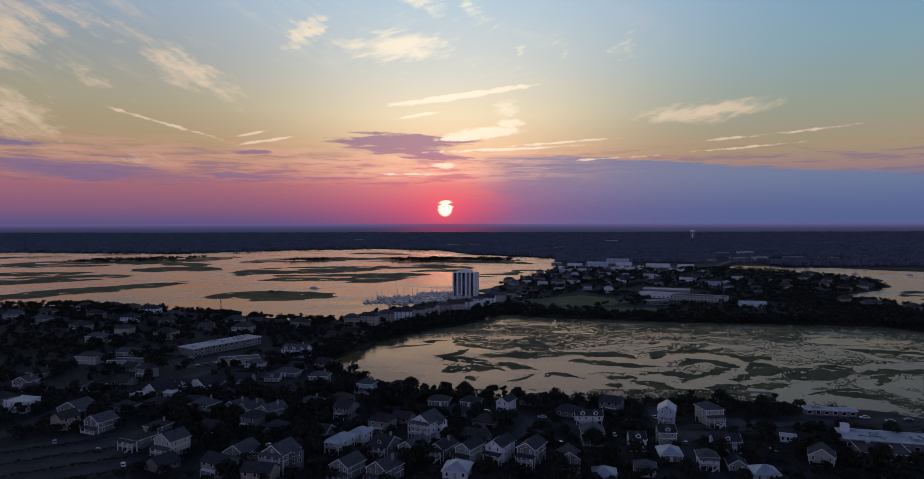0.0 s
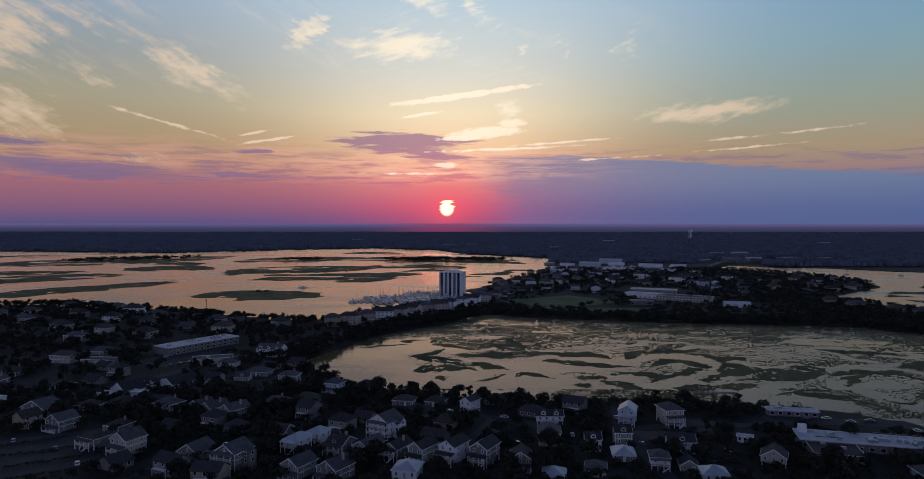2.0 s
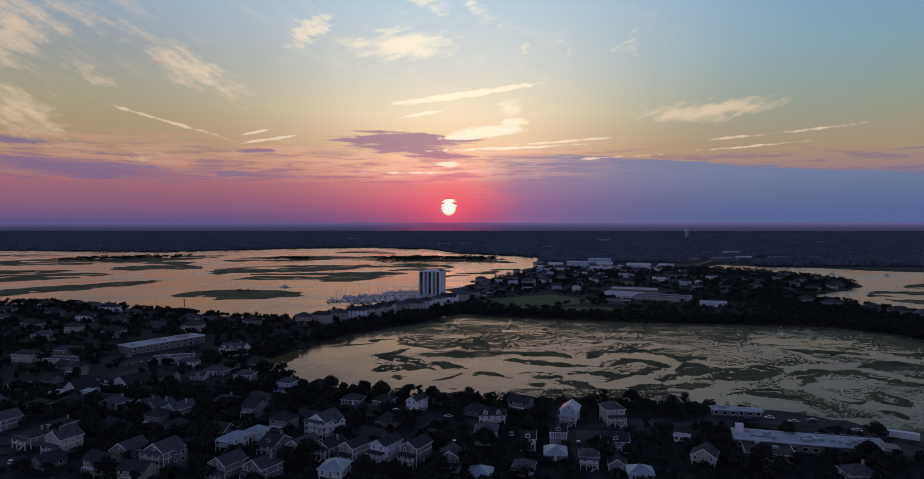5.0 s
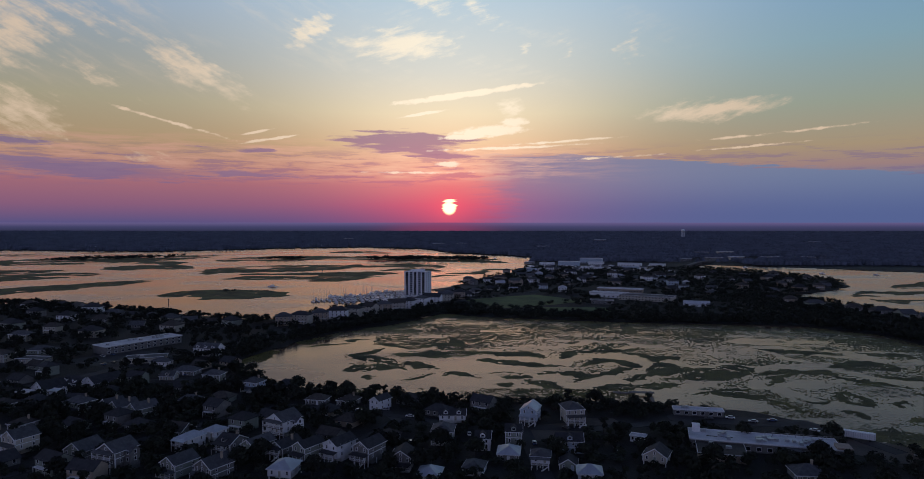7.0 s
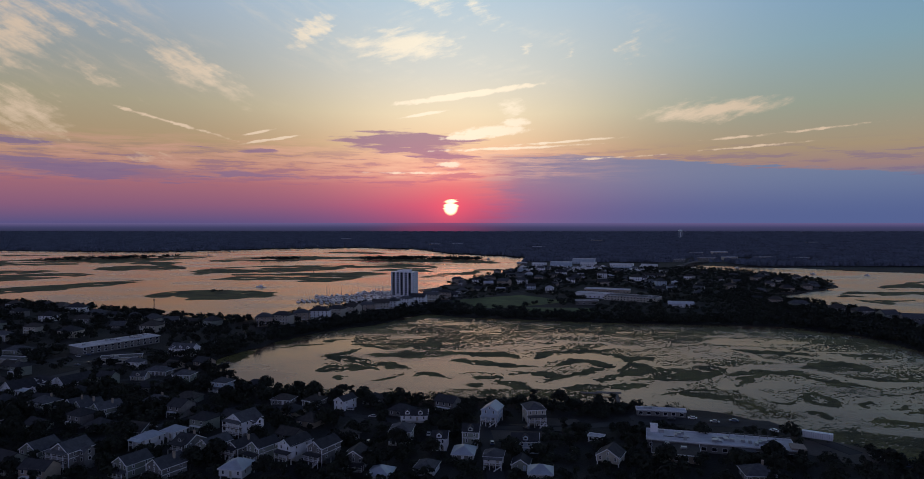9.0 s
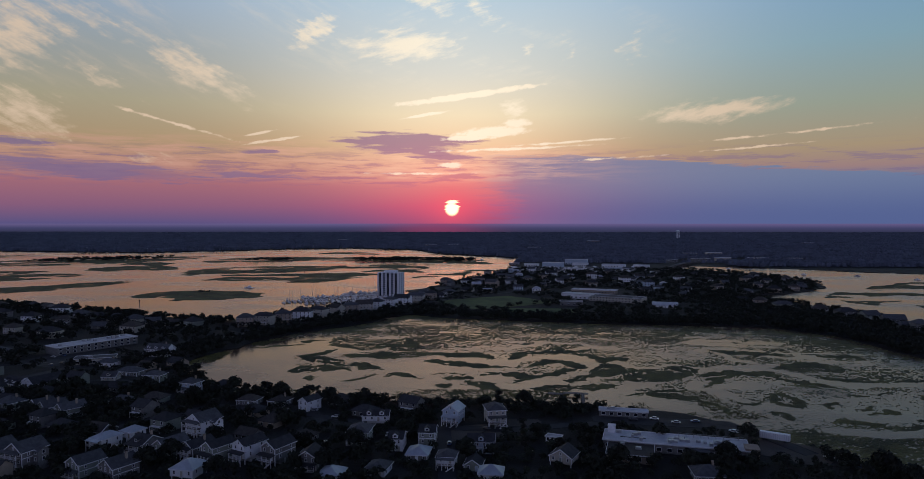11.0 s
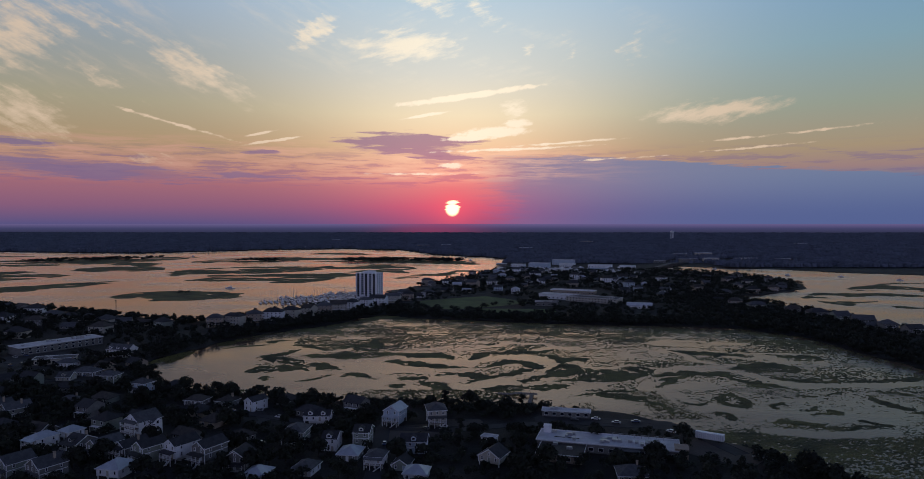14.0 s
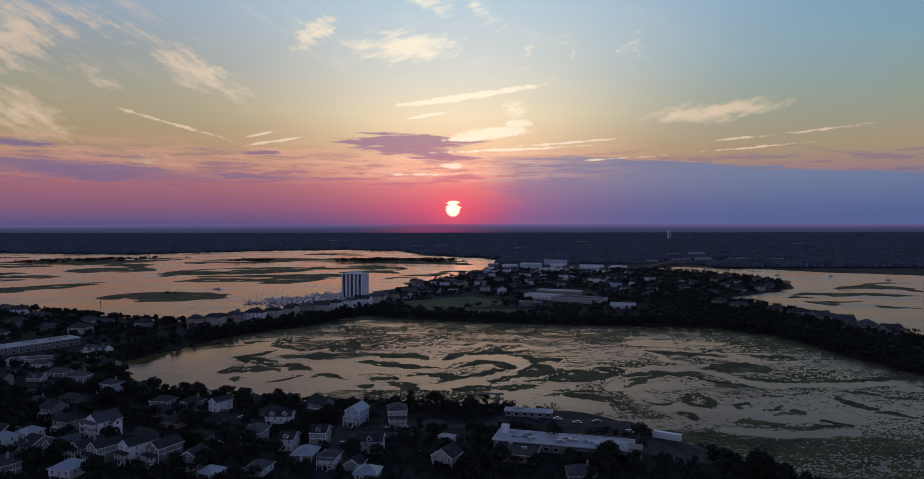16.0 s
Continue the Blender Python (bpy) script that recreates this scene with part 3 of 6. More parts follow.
    for lv in range(levels):
        zz = z0 + lv * lh + 0.85
        n = max(2, int(w / 2.6))
        for i in range(n):
            px = -w / 2 + (i + 0.5) * w / n
            if lv == 0 and i == n // 2:
                door(root, px, -d / 2, z0 + 0.05, WALLS[(wall + 2) % 5])
            else:
                window(root, px, -d / 2, zz, ww, wh)
        m = max(2, int(d / 4.2))
        for i in range(m):
            py = -d / 2 + (i + 0.5) * d / m
            window(root, w / 2, py, zz, ww, wh, 90)
            window(root, -w / 2, py, zz, ww, wh, -90)
    if style == "gable" and rise > 2.2:
        window(root, 0, -d / 2, top + 0.35, 0.9, 1.2)
    for lv in range(porch):
        zz = z0 + lv * lh
        dep = 2.4
        py = -d / 2 - dep / 2
        part("porch_deck", boxes((0, py, zz - 0.2 if zz > 0.3 else 0, w, dep, 0.2)), DECK, root)
        n = max(3, int(w / 2.8))
        for i in range(n + 1):
            part("porch_column", boxes((-w / 2 + 0.15 + i * (w - 0.3) / n, -d / 2 - dep + 0.15, zz if zz > 0.3 else 0.2, 0.3, 0.3, lh - 0.3)), TRIM, root)
        railing(root, -w / 2 + 0.25, w / 2 - 0.25, -d / 2 - dep + 0.12, zz)
        if piles and lv == 0:
            for i in range(0, n + 1):
                part("porch_post", boxes((-w / 2 + 0.15 + i * (w - 0.3) / n, -d / 2 - dep + 0.15, 0, 0.3, 0.3, zz - 0.2)), TRIM, root)
            # stair up to the first deck
            k = 9
            stair = part("stair", boxes((0.13 * w - 0.3, -d / 2 - dep - 0.6, 0, 0.32, 1.1, 0.12)), TRIM, root)
            for i in range(k):
                part("step", boxes((w * 0.12 + i * 0.3, -d / 2 - dep - 0.6, i * zz / k, 0.32, 1.1, zz / k)), TRIM, stair)
    if porch:
        zt = z0 + porch * lh
        bm = bmesh.new()
        vs = [bm.verts.new(p) for p in ((-w / 2 - 0.3, -d / 2 - 2.7, zt - 0.25), (w / 2 + 0.3, -d / 2 - 2.7, zt - 0.25), (w / 2 + 0.3, -d / 2 + 0.02, zt + 0.25), (-w / 2 - 0.3, -d / 2 + 0.02, zt + 0.25))]
        bot = [bm.verts.new((v.co.x, v.co.y, v.co.z - 0.16)) for v in vs]
        bm.faces.new(vs)
        bm.faces.new(bot[::-1])
        for i in range(4):
            j = (i + 1) % 4
            bm.faces.new((vs[j], vs[i], bot[i], bot[j]))
        part("porch_roof", bm, rm, root)
    if (int(x * 7 + y * 3)) % 3 == 0 and style != "flat":
        part("chimney", boxes((w * 0.22, d * 0.15, top, 0.8, 0.8, rise + 0.9), (w * 0.22, d * 0.15, top + rise + 0.9, 0.95, 0.95, 0.15)), WALLS[5], root)
    return root


GROUND_Z = 0.8

# ---- land and water ----
def shore(points, amp=6.0, step=9.0, seed=0):
    """A closed outline through rough corner points, broken into short wandering edges."""
    out = []
    n = len(points)
    for i, (a, b) in enumerate(zip(points, points[1:] + points[:1])):
        a, b = Vector(a), Vector(b)
        length = (b - a).length
        k = max(1, min(60, int(length / step)))
        side = Vector((-(b - a).y, (b - a).x)).normalized()
        for j in range(k):
            f = j / k
            p = a.lerp(b, f)
            w = noise.fractal((p.x * 0.025, p.y * 0.025, seed), 0.9, 2.1, 4) * amp * min(1.0, 4 * f * (1 - f) + 0.25)
            out.append((p.x + side.x * w, p.y + side.y * w))
    return out


SOUND = [(-3500, 2150), (-1471, 2126), (-869, 2030), (-580, 2262), (-319, 2357), (-100, 2250), (4, 1985), (162, 1839), (225, 1740), (204, 1610), (163, 1333),
         (60, 1082), (30, 985), (22, 930), (12, 860), (-20, 800), (-64, 762), (-98, 715), (-116, 662), (-206, 690), (-320, 745), (-446, 793), (-650, 780), (-1100, 700), (-3500, 600)]
POND = [(-99, 472), (-88, 519), (-75, 552), (-50, 601), (-2, 655), (36, 718), (90, 690), (207, 662), (370, 640), (416, 594), (430, 499), (446, 440), (480, 330), (470, 200), (350, 180),
        (272, 273), (256, 297), (237, 325), (214, 351), (149, 366), (65, 374), (17, 380), (-25, 390), (-55, 412), (-90, 450)]
CREEK = [(505, 1465), (559, 1480), (664, 1455), (743, 1403), (823, 1327), (960, 1247), (1600, 1100), (1600, 420), (800, 450), (560, 560), (531, 635), (515, 711), (494, 807), (464, 898),
         (554, 947), (620, 1015), (643, 1069), (645, 1203), (600, 1290), (537, 1384)]
SHORES = [shore(SOUND, 14, 14, 1.5), shore(POND, 7, 5, 4.2), shore(CREEK, 9, 10, 7.7)]


def inside(x, y, poly):
    hit_ = False
    j = len(poly) - 1
    for i in range(len(poly)):
        xi, yi = poly[i]
        xj, yj = poly[j]
        if (yi > y) != (yj > y) and x < (xj - xi) * (y - yi) / (yj - yi) + xi:
            hit_ = not hit_
        j = i
    return hit_


def inside_many(pts, poly):
    res = np.zeros(len(pts), bool)
    j = len(poly) - 1
    for i in range(len(poly)):
        (xi, yi), (xj, yj) = poly[i], poly[j]
        if yi != yj:
            cut = ((yi > pts[:, 1]) != (yj > pts[:, 1])) & (pts[:, 0] < (xj - xi) * (pts[:, 1] - yi) / (yj - yi) + xi)
            res ^= cut
        j = i
    return res


def on_water(x, y):
    return any(inside(x, y, p) for p in (SOUND, POND, CREEK))


def land_z(x, y):
    """The height of the ground: flat shore country, hardly rolling inland."""
    return GROUND_Z + max(0.0, min(1.0, (y - 2500.0) / 800.0)) * (2.0 + 2.0 * noise.noise((x * 0.002, y * 0.003, 3.0)))


def build_land():
    from mathutils import geometry
    pts, faces = [], []

    def loop(ps):
        s = len(pts)
        pts.extend(Vector(p) for p in ps)
        faces.append(list(range(s, s + len(ps))))
    loop([(-6500, -900), (6500, -900), (6500, 4950), (-6500, 4950)])
    for s in SHORES:
        loop(s)
    for i in range(53):
        for j in range(18):
            x, y = -6240 + i * 240, 2440 + j * 140
            pts.append(Vector((x, y)))
    co, ed, fa, ov, oe, of = geometry.delaunay_2d_cdt(pts, [], faces, 0, 0.001)
    mids = np.array([[sum(co[v].x for v in f) / 3, sum(co[v].y for v in f) / 3] for f in fa])
    flags = [inside_many(mids, s) for s in SHORES]
    land = [f for i, f in enumerate(fa) if not any(g[i] for g in flags)]
    wet = [[f for i, f in enumerate(fa) if g[i]] for g in flags]
    verts = [(c.x, c.y, land_z(c.x, c.y)) for c in co]
    rim = {}
    for w in wet:
        for f in w:
            for a, b in zip(f, f[1:] + f[:1]):
                rim[(a, b)] = 1
    low = {}
    banks = []
    for (a, b) in rim:
        if (b, a) not in rim:
            for v in (a, b):
                if v not in low:
                    low[v] = len(verts)
                    verts.append((co[v].x, co[v].y, -0.6))
            banks.append((a, b, low[b], low[a]))
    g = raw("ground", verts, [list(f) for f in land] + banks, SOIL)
    tagged(g, "flat dark sandy ground with scrub under the trees", "ground", kind="structure")
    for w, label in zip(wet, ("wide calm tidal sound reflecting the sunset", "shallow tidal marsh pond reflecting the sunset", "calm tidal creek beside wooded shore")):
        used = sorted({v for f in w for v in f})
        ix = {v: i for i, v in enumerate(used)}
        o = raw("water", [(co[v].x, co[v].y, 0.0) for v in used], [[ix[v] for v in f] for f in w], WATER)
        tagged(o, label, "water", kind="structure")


build_land()

# marsh bars: start, middle and end of each in plan, and its breadth
POND_BARS_WEST = [
    (-21, 503, -14, 507, -2, 529, 9.0),
    (-24, 492, -9, 494, 9, 476, 10.6),
    (-22, 503, -16, 490, -9, 474, 8.4),
    (-16, 444, -1, 457, 22, 454, 18.2),
    (-8, 482, 6, 472, 22, 467, 5.8),
    (21, 476, 32, 465, 43, 458, 13.2),
    (24, 422, 33, 430, 41, 442, 4.8),
    (-1, 426, 1, 431, 4, 435, 6.5),
    (49, 440, 55, 442, 69, 428, 8.5),
    (7, 503, 38, 502, 74, 511, 19.7),
    (64, 509, 95, 507, 118, 492, 17.8),
    (-13, 538, 1, 541, 20, 524, 8.9),
    (27, 531, 31, 536, 38, 547, 10.0),
]
POND_BARS_MID = [
    (46, 574, 48, 542, 54, 525, 25.5),
    (-68, 530, -51, 540, -33, 548, 6.3),
    (-39, 556, -29, 562, -16, 565, 8.2),
    (74, 485, 95, 474, 128, 461, 15.6),
    (77, 442, 90, 444, 101, 446, 3.4),
    (90, 428, 96, 433, 104, 430, 11.4),
    (85, 408, 88, 414, 91, 417, 8.9),
    (103, 417, 111, 414, 121, 402, 11.9),
    (110, 441, 117, 447, 127, 450, 5.2),
    (91, 392, 94, 390, 100, 394, 5.3),
    (112, 392, 118, 389, 124, 393, 6.6),
    (127, 392, 130, 391, 135, 390, 5.3),
    (139, 387, 142, 385, 146, 383, 5.1),
]
POND_BARS_BEND = [
    (141, 463, 156, 481, 166, 475, 12.0),
    (165, 481, 173, 473, 176, 460, 15.5),
    (175, 458, 160, 449, 148, 437, 10.5),
    (149, 439, 139, 432, 130, 419, 6.5),
    (126, 447, 132, 442, 136, 432, 13.5),
    (128, 492, 144, 510, 160, 519, 11.2),
    (155, 519, 169, 522, 182, 517, 14.1),
    (178, 510, 194, 502, 197, 477, 10.9),
    (139, 403, 162, 408, 195, 414, 13.0),
    (163, 424, 175, 434, 191, 451, 11.4),
    (198, 477, 195, 458, 186, 439, 21.8),
    (196, 485, 209, 496, 213, 485, 14.9),
    (188, 426, 195, 428, 200, 425, 7.9),
]
POND_BARS_EAST = [
    (211, 462, 209, 446, 203, 425, 12.1),
    (203, 427, 222, 435, 247, 449, 19.6),
    (216, 452, 227, 452, 231, 438, 15.9),
    (240, 466, 247, 457, 247, 449, 14.4),
    (248, 412, 264, 436, 290, 449, 8.2),
    (284, 449, 297, 449, 301, 441, 8.7),
    (190, 388, 201, 395, 209, 403, 4.0),
    (208, 403, 218, 400, 231, 409, 5.5),
    (206, 399, 211, 390, 220, 386, 9.2),
    (222, 392, 225, 387, 231, 377, 14.3),
    (230, 378, 237, 367, 240, 352, 5.8),
    (253, 376, 257, 374, 264, 377, 6.0),
    (288, 533, 300, 517, 320, 510, 9.2),
]
POND_BARS_FAR_EAST = [
    (313, 460, 336, 471, 350, 459, 28.7),
    (326, 444, 341, 428, 372, 426, 7.9),
    (374, 429, 406, 435, 438, 443, 8.1),
    (297, 440, 310, 424, 325, 407, 9.3),
    (283, 398, 280, 379, 281, 367, 15.0),
    (261, 359, 264, 353, 266, 344, 6.5),
    (293, 370, 300, 373, 303, 369, 6.0),
    (285, 338, 300, 339, 308, 330, 10.0),
    (311, 354, 323, 357, 329, 355, 6.6),
    (330, 345, 335, 339, 338, 333, 8.0),
    (309, 330, 322, 331, 334, 335, 4.8),
    (364, 397, 362, 374, 369, 365, 7.3),
    (371, 404, 380, 400, 388, 395, 5.5),
]
POND_BARS_SOUTH_EAST = [
    (320, 389, 325, 392, 330, 393, 5.3),
    (331, 399, 342, 399, 351, 405, 3.4),
    (387, 391, 396, 387, 408, 385, 7.7),
    (361, 496, 383, 507, 378, 486, 8.8),
    (350, 513, 370, 507, 384, 505, 6.6),
    (304, 519, 321, 517, 336, 510, 9.2),
    (247, 439, 273, 452, 298, 445, 10.6),
    (308, 359, 313, 364, 323, 371, 3.4),
    (364, 360, 373, 354, 381, 348, 6.5),
    (296, 417, 306, 414, 315, 407, 5.9),
]
SOUND_MARSH_NEAR = [
    (-346, 901, -267, 902, -186, 895, 120.4),
    (-662, 802, -559, 951, -443, 1109, 94.6),
    (-837, 1015, -729, 1138, -623, 1225, 158.6),
    (-973, 1276, -809, 1263, -724, 1293, 97.3),
    (-1023, 1532, -853, 1621, -643, 1816, 298.9),
    (-639, 1355, -598, 1388, -521, 1357, 150.9),
    (-660, 1496, -646, 1547, -575, 1459, 83.0),
    (-1336, 1794, -1183, 1824, -1096, 1825, 115.7),
    (-349, 922, -289, 908, -264, 931, 57.4),
]
SOUND_MARSH_FAR = [
    (-516, 1602, -398, 1724, -223, 1700, 206.2),
    (-285, 1675, -85, 1727, 122, 1566, 232.7),
    (-413, 1227, -405, 1311, -377, 1374, 59.6),
    (-425, 1311, -326, 1359, -185, 1410, 192.7),
    (-340, 1132, -270, 1167, -157, 1192, 94.5),
    (-337, 1228, -203, 1192, -94, 1272, 148.0),
    (-188, 1101, -144, 1134, -83, 1272, 55.6),
    (-7, 1170, 56, 1246, 96, 1317, 53.6),
    (102, 1332, 114, 1348, 130, 1348, 47.0),
    (-346, 1992, -275, 2028, -181, 1960, 106.5),
    (-192, 1410, -98, 1465, -9, 1379, 129.9),
    (-109, 1300, -55, 1346, 3, 1287, 62.6),
]
CREEK_MARSH = [
    (559, 881, 645, 938, 740, 905, 47),
    (557, 837, 599, 810, 663, 785, 30),
    (661, 969, 749, 1038, 778, 964, 57),
    (554, 861, 582, 844, 632, 857, 22),
    (721, 1020, 800, 1096, 851, 1078, 27),
]


# ---- trees ----
def crown_arrays(seed, radius, tall, leaves, size):
    """Leaf clumps on the skins of several lobes: arrays of corner points, four to a clump."""
    r = np.random.RandomState(seed)
    lobes = []
    for i in range(7):
        an = r.uniform(0, 6.28)
        rr = radius * r.uniform(0.15, 0.62)
        lobes.append((rr * math.cos(an), rr * math.sin(an), tall * r.uniform(0.42, 0.80), radius * r.uniform(0.38, 0.6)))
    lobes.append((0, 0, tall * 0.72, radius * 0.55))
    L = np.array(lobes)
    pick = r.randint(0, len(L), leaves)
    d = r.normal(size=(leaves, 3))
    d /= np.linalg.norm(d, axis=1)[:, None]
    d[:, 2] = np.where(d[:, 2] < -0.5, -d[:, 2], d[:, 2])
    c = L[pick, :3] + d * (L[pick, 3:4] * r.uniform(0.75, 1.1, (leaves, 1))) * np.array([1, 1, 0.8])
    u = np.cross(d, r.normal(size=(leaves, 3)))
    u /= np.linalg.norm(u, axis=1)[:, None]
    v = np.cross(d, u) + 0.35 * d
    s = size * r.uniform(0.6, 1.3, (leaves, 1))
    quad = np.stack([c - u * s, c - v * s * 0.8 - d * s * 0.2, c + u * s, c + v * s * 0.8 + d * s * 0.3], 1)
    return quad.reshape(-1, 3)


def trunk_mesh(tall, thick, seed):
    r = random.Random(seed)
    bm = bmesh.new()

    def limb(p, q, r0, r1):
        ax = (q - p).normalized()
        s = ax.orthogonal().normalized()
        t = ax.cross(s)
        rings = []
        for o, rad in ((p, r0), (p.lerp(q, 0.5) + s * r0 * 0.4, (r0 + r1) / 2), (q, r1)):
            rings.append([bm.verts.new(o + (s * math.cos(k * 1.2566) + t * math.sin(k * 1.2566)) * rad) for k in range(5)])
        for a, b in zip(rings, rings[1:]):
            for k in range(5):
                bm.faces.new((a[k], a[(k + 1) % 5], b[(k + 1) % 5], b[k]))
    fork = Vector((r.uniform(-.3, .3), r.uniform(-.3, .3), tall * 0.42))
    limb(Vector((0, 0, -0.2)), fork, thick, thick * 0.7)
    for i in range(4):
        an = i * 1.57 + r.uniform(-.5, .5)
        limb(fork, fork + Vector((math.cos(an) * tall * 0.22, math.sin(an) * tall * 0.22, tall * r.uniform(0.2, 0.38))), thick * 0.55, thick * 0.15)
    return bm


def quads(n):
    return [(4 * i, 4 * i + 1, 4 * i + 2, 4 * i + 3) for i in range(n)]


TREES = []
KINDS = [(3.6, 7.5, 320, 0.55), (4.6, 8.5, 420, 0.62), (2.6, 6.0, 240, 0.5), (5.4, 9.5, 520, 0.66), (2.2, 8.5, 240, 0.5), (1.9, 3.4, 180, 0.42)]
for i, (rad, tall, leaves, size) in enumerate(KINDS):
    root = part("tree", trunk_mesh(tall, 0.12 + tall * 0.02, i), BARK)
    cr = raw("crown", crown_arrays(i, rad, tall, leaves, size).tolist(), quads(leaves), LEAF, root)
    root.matrix_basis = pose(-220 - 14 * i, 240, GROUND_Z)
    tagged(root, ("broad dark evergreen oak with dense rounded crown" if tall > 5 else "low dark rounded shrub beside the houses"), "tree" if tall > 5 else "shrub", "neighbourhood trees")
    TREES.append(root)


def woods(name, spots, label, leaves=90, size=0.95):
    """Many trees as one body of foliage: spots are x, y, crown radius, height."""
    base_ = [crown_arrays(50 + i, 1.0, 2.0, leaves, size / 4.5) for i in range(6)]
    out = []
    for i, (x, y, rad, tall) in enumerate(spots):
        a = random.uniform(0, 6.28)
        q = base_[i % 6] * np.array([rad, rad, tall / 2.0])
        c, s = math.cos(a), math.sin(a)
        out.append(np.stack([q[:, 0] * c - q[:, 1] * s + x, q[:, 0] * s + q[:, 1] * c + y, q[:, 2] + land_z(x, y) - tall * 0.12], 1))
    v = np.concatenate(out)
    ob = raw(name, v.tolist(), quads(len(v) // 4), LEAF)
    return tagged(ob, label, "trees", kind="stuff")


# ---- condominium tower ----
def tower(x, y, turn):
    root = new("condominium_tower")
    root.matrix_basis = pose(x, y, GROUND_Z, 0, 0, turn)
    tagged(root, "white eleven-storey condominium tower beside the marina", "apartment building")
    w, d, fl, n = 29.0, 19.0, 2.75, 11
    h = fl * n
    part("wall", boxes((0, 0.9, 0, w, d - 1.8, h)), WALLS[0], root)
    part("roof", boxes((0, 0, h, w + 0.6, d + 0.4, 0.7)), TRIM, root)
    part("penthouse", boxes((2, 1, h + 0.7, 11, 8, 2.6), (-8, 2, h + 0.7, 5, 5, 1.8)), WALLS[0], root)
    bays = 5
    bw = w / bays
    for i in range(bays + 1):
        part("fin", boxes((-w / 2 + i * bw, -d / 2 + 0.45, 0, 2.3 if i % 2 else 1.7, 1.0, h)), TRIM, root)
    for k in range(n):
        for i in range(bays):
            cx = -w / 2 + (i + 0.5) * bw
            g = part("balcony", boxes((cx, -d / 2 + 0.45, k * fl, bw - 2.0, 1.4, 0.18)), TRIM, root)
            part("parapet", boxes((cx, -d / 2 - 0.28, k * fl + 0.22, bw - 2.0, 0.1, 0.8)), GLASS if i % 2 == 0 else WALLS[1], g)
            part("glass_door", boxes((cx, -d / 2 + 0.92, k * fl + 0.22, bw - 2.0, 0.12, 2.5)), GLASS, g)
        for sx in (-1, 1):
            for j in range(3):
                far_window(root, sx * w / 2, -d / 2 + 4.5 + j * 5.5, k * fl + 0.9, 1.6, 1.5, 90 * sx)
    return root


tower(-5, 893, -20)

# ---- houses ----
# x, y, width, depth, turn, storeys, roof form, wall, roof, open height below, porch storeys
HOUSES_CENTRE = [
    (-19.7, 311.5, 12.1, 14, -28, 2, "gable", 0, 1, 2.7, 2),
    (-75.2, 269.2, 11.8, 13, -22, 2, "gable", 3, 1, 2.8, 2),
    (-93.6, 277.9, 11.7, 13, -20, 2, "gable", 4, 1, 0, 1),
    (-55.6, 293.1, 8.4, 12, -24, 1, "hip", 0, 3, 2.4, 1),
    (-48.7, 303.1, 8.2, 9, -24, 1, "hip", 0, 3, 2.2, 0),
    (-110.4, 342.6, 9.8, 13, -35, 2, "gable", 4, 1, 0, 1),
    (-99.0, 339.3, 9.7, 14, -35, 2, "gable", 4, 1, 0, 1),
    (-119.0, 347.7, 7.7, 11, -35, 2, "gable", 3, 1, 0, 0),
    (-84.7, 362.8, 12.9, 10, -8, 1, "hip", 2, 1, 0, 0),
    (12.5, 279.6, 8.4, 14, -30, 2, "gable", 0, 0, 2.4, 1),
    (25.2, 277.2, 8.8, 14, -28, 2, "gable", 3, 0, 2.4, 1),
    (39.5, 272.5, 9.6, 12, -6, 2, "gable", 3, 0, 0, 1),
    (-0.1, 277.7, 7.9, 13, -32, 2, "gable", 4, 0, 2, 1),
]
HOUSES_EAST = [
    (-11.4, 284.7, 8.6, 14, -28, 1, "gable", 3, 0, 2.4, 1),
    (-23.6, 285.9, 8.6, 14, -30, 2, "gable", 4, 1, 0, 1),
    (-36.3, 289.0, 9.7, 12, -24, 1, "side", 3, 0, 2.3, 1),
    (96.0, 332.9, 9.0, 12, -18, 2, "gable", 1, 3, 2.2, 1),
    (116.0, 331.8, 10.1, 13, 10, 2, "hip", 2, 1, 2.6, 1),
    (57.6, 332.3, 14.7, 8, 0, 1, "side", 0, 0, 1.8, 0),
    (54.4, 304.7, 10.8, 13, -4, 2, "hip", 4, 1, 0, 1),
    (72.2, 296.0, 7.5, 12, -4, 2, "side", 0, 0, 0, 0),
    (85.7, 298.7, 8.1, 11, -4, 2, "side", 4, 0, 2, 0),
    (82.8, 283.4, 10.0, 12, -6, 1, "hip", 3, 3, 0, 0),
    (109.1, 292.0, 12.9, 9, -2, 2, "side", 1, 0, 0, 0),
    (95.2, 274.2, 8.4, 9, -8, 1, "hip", 0, 1, 2, 1),
]
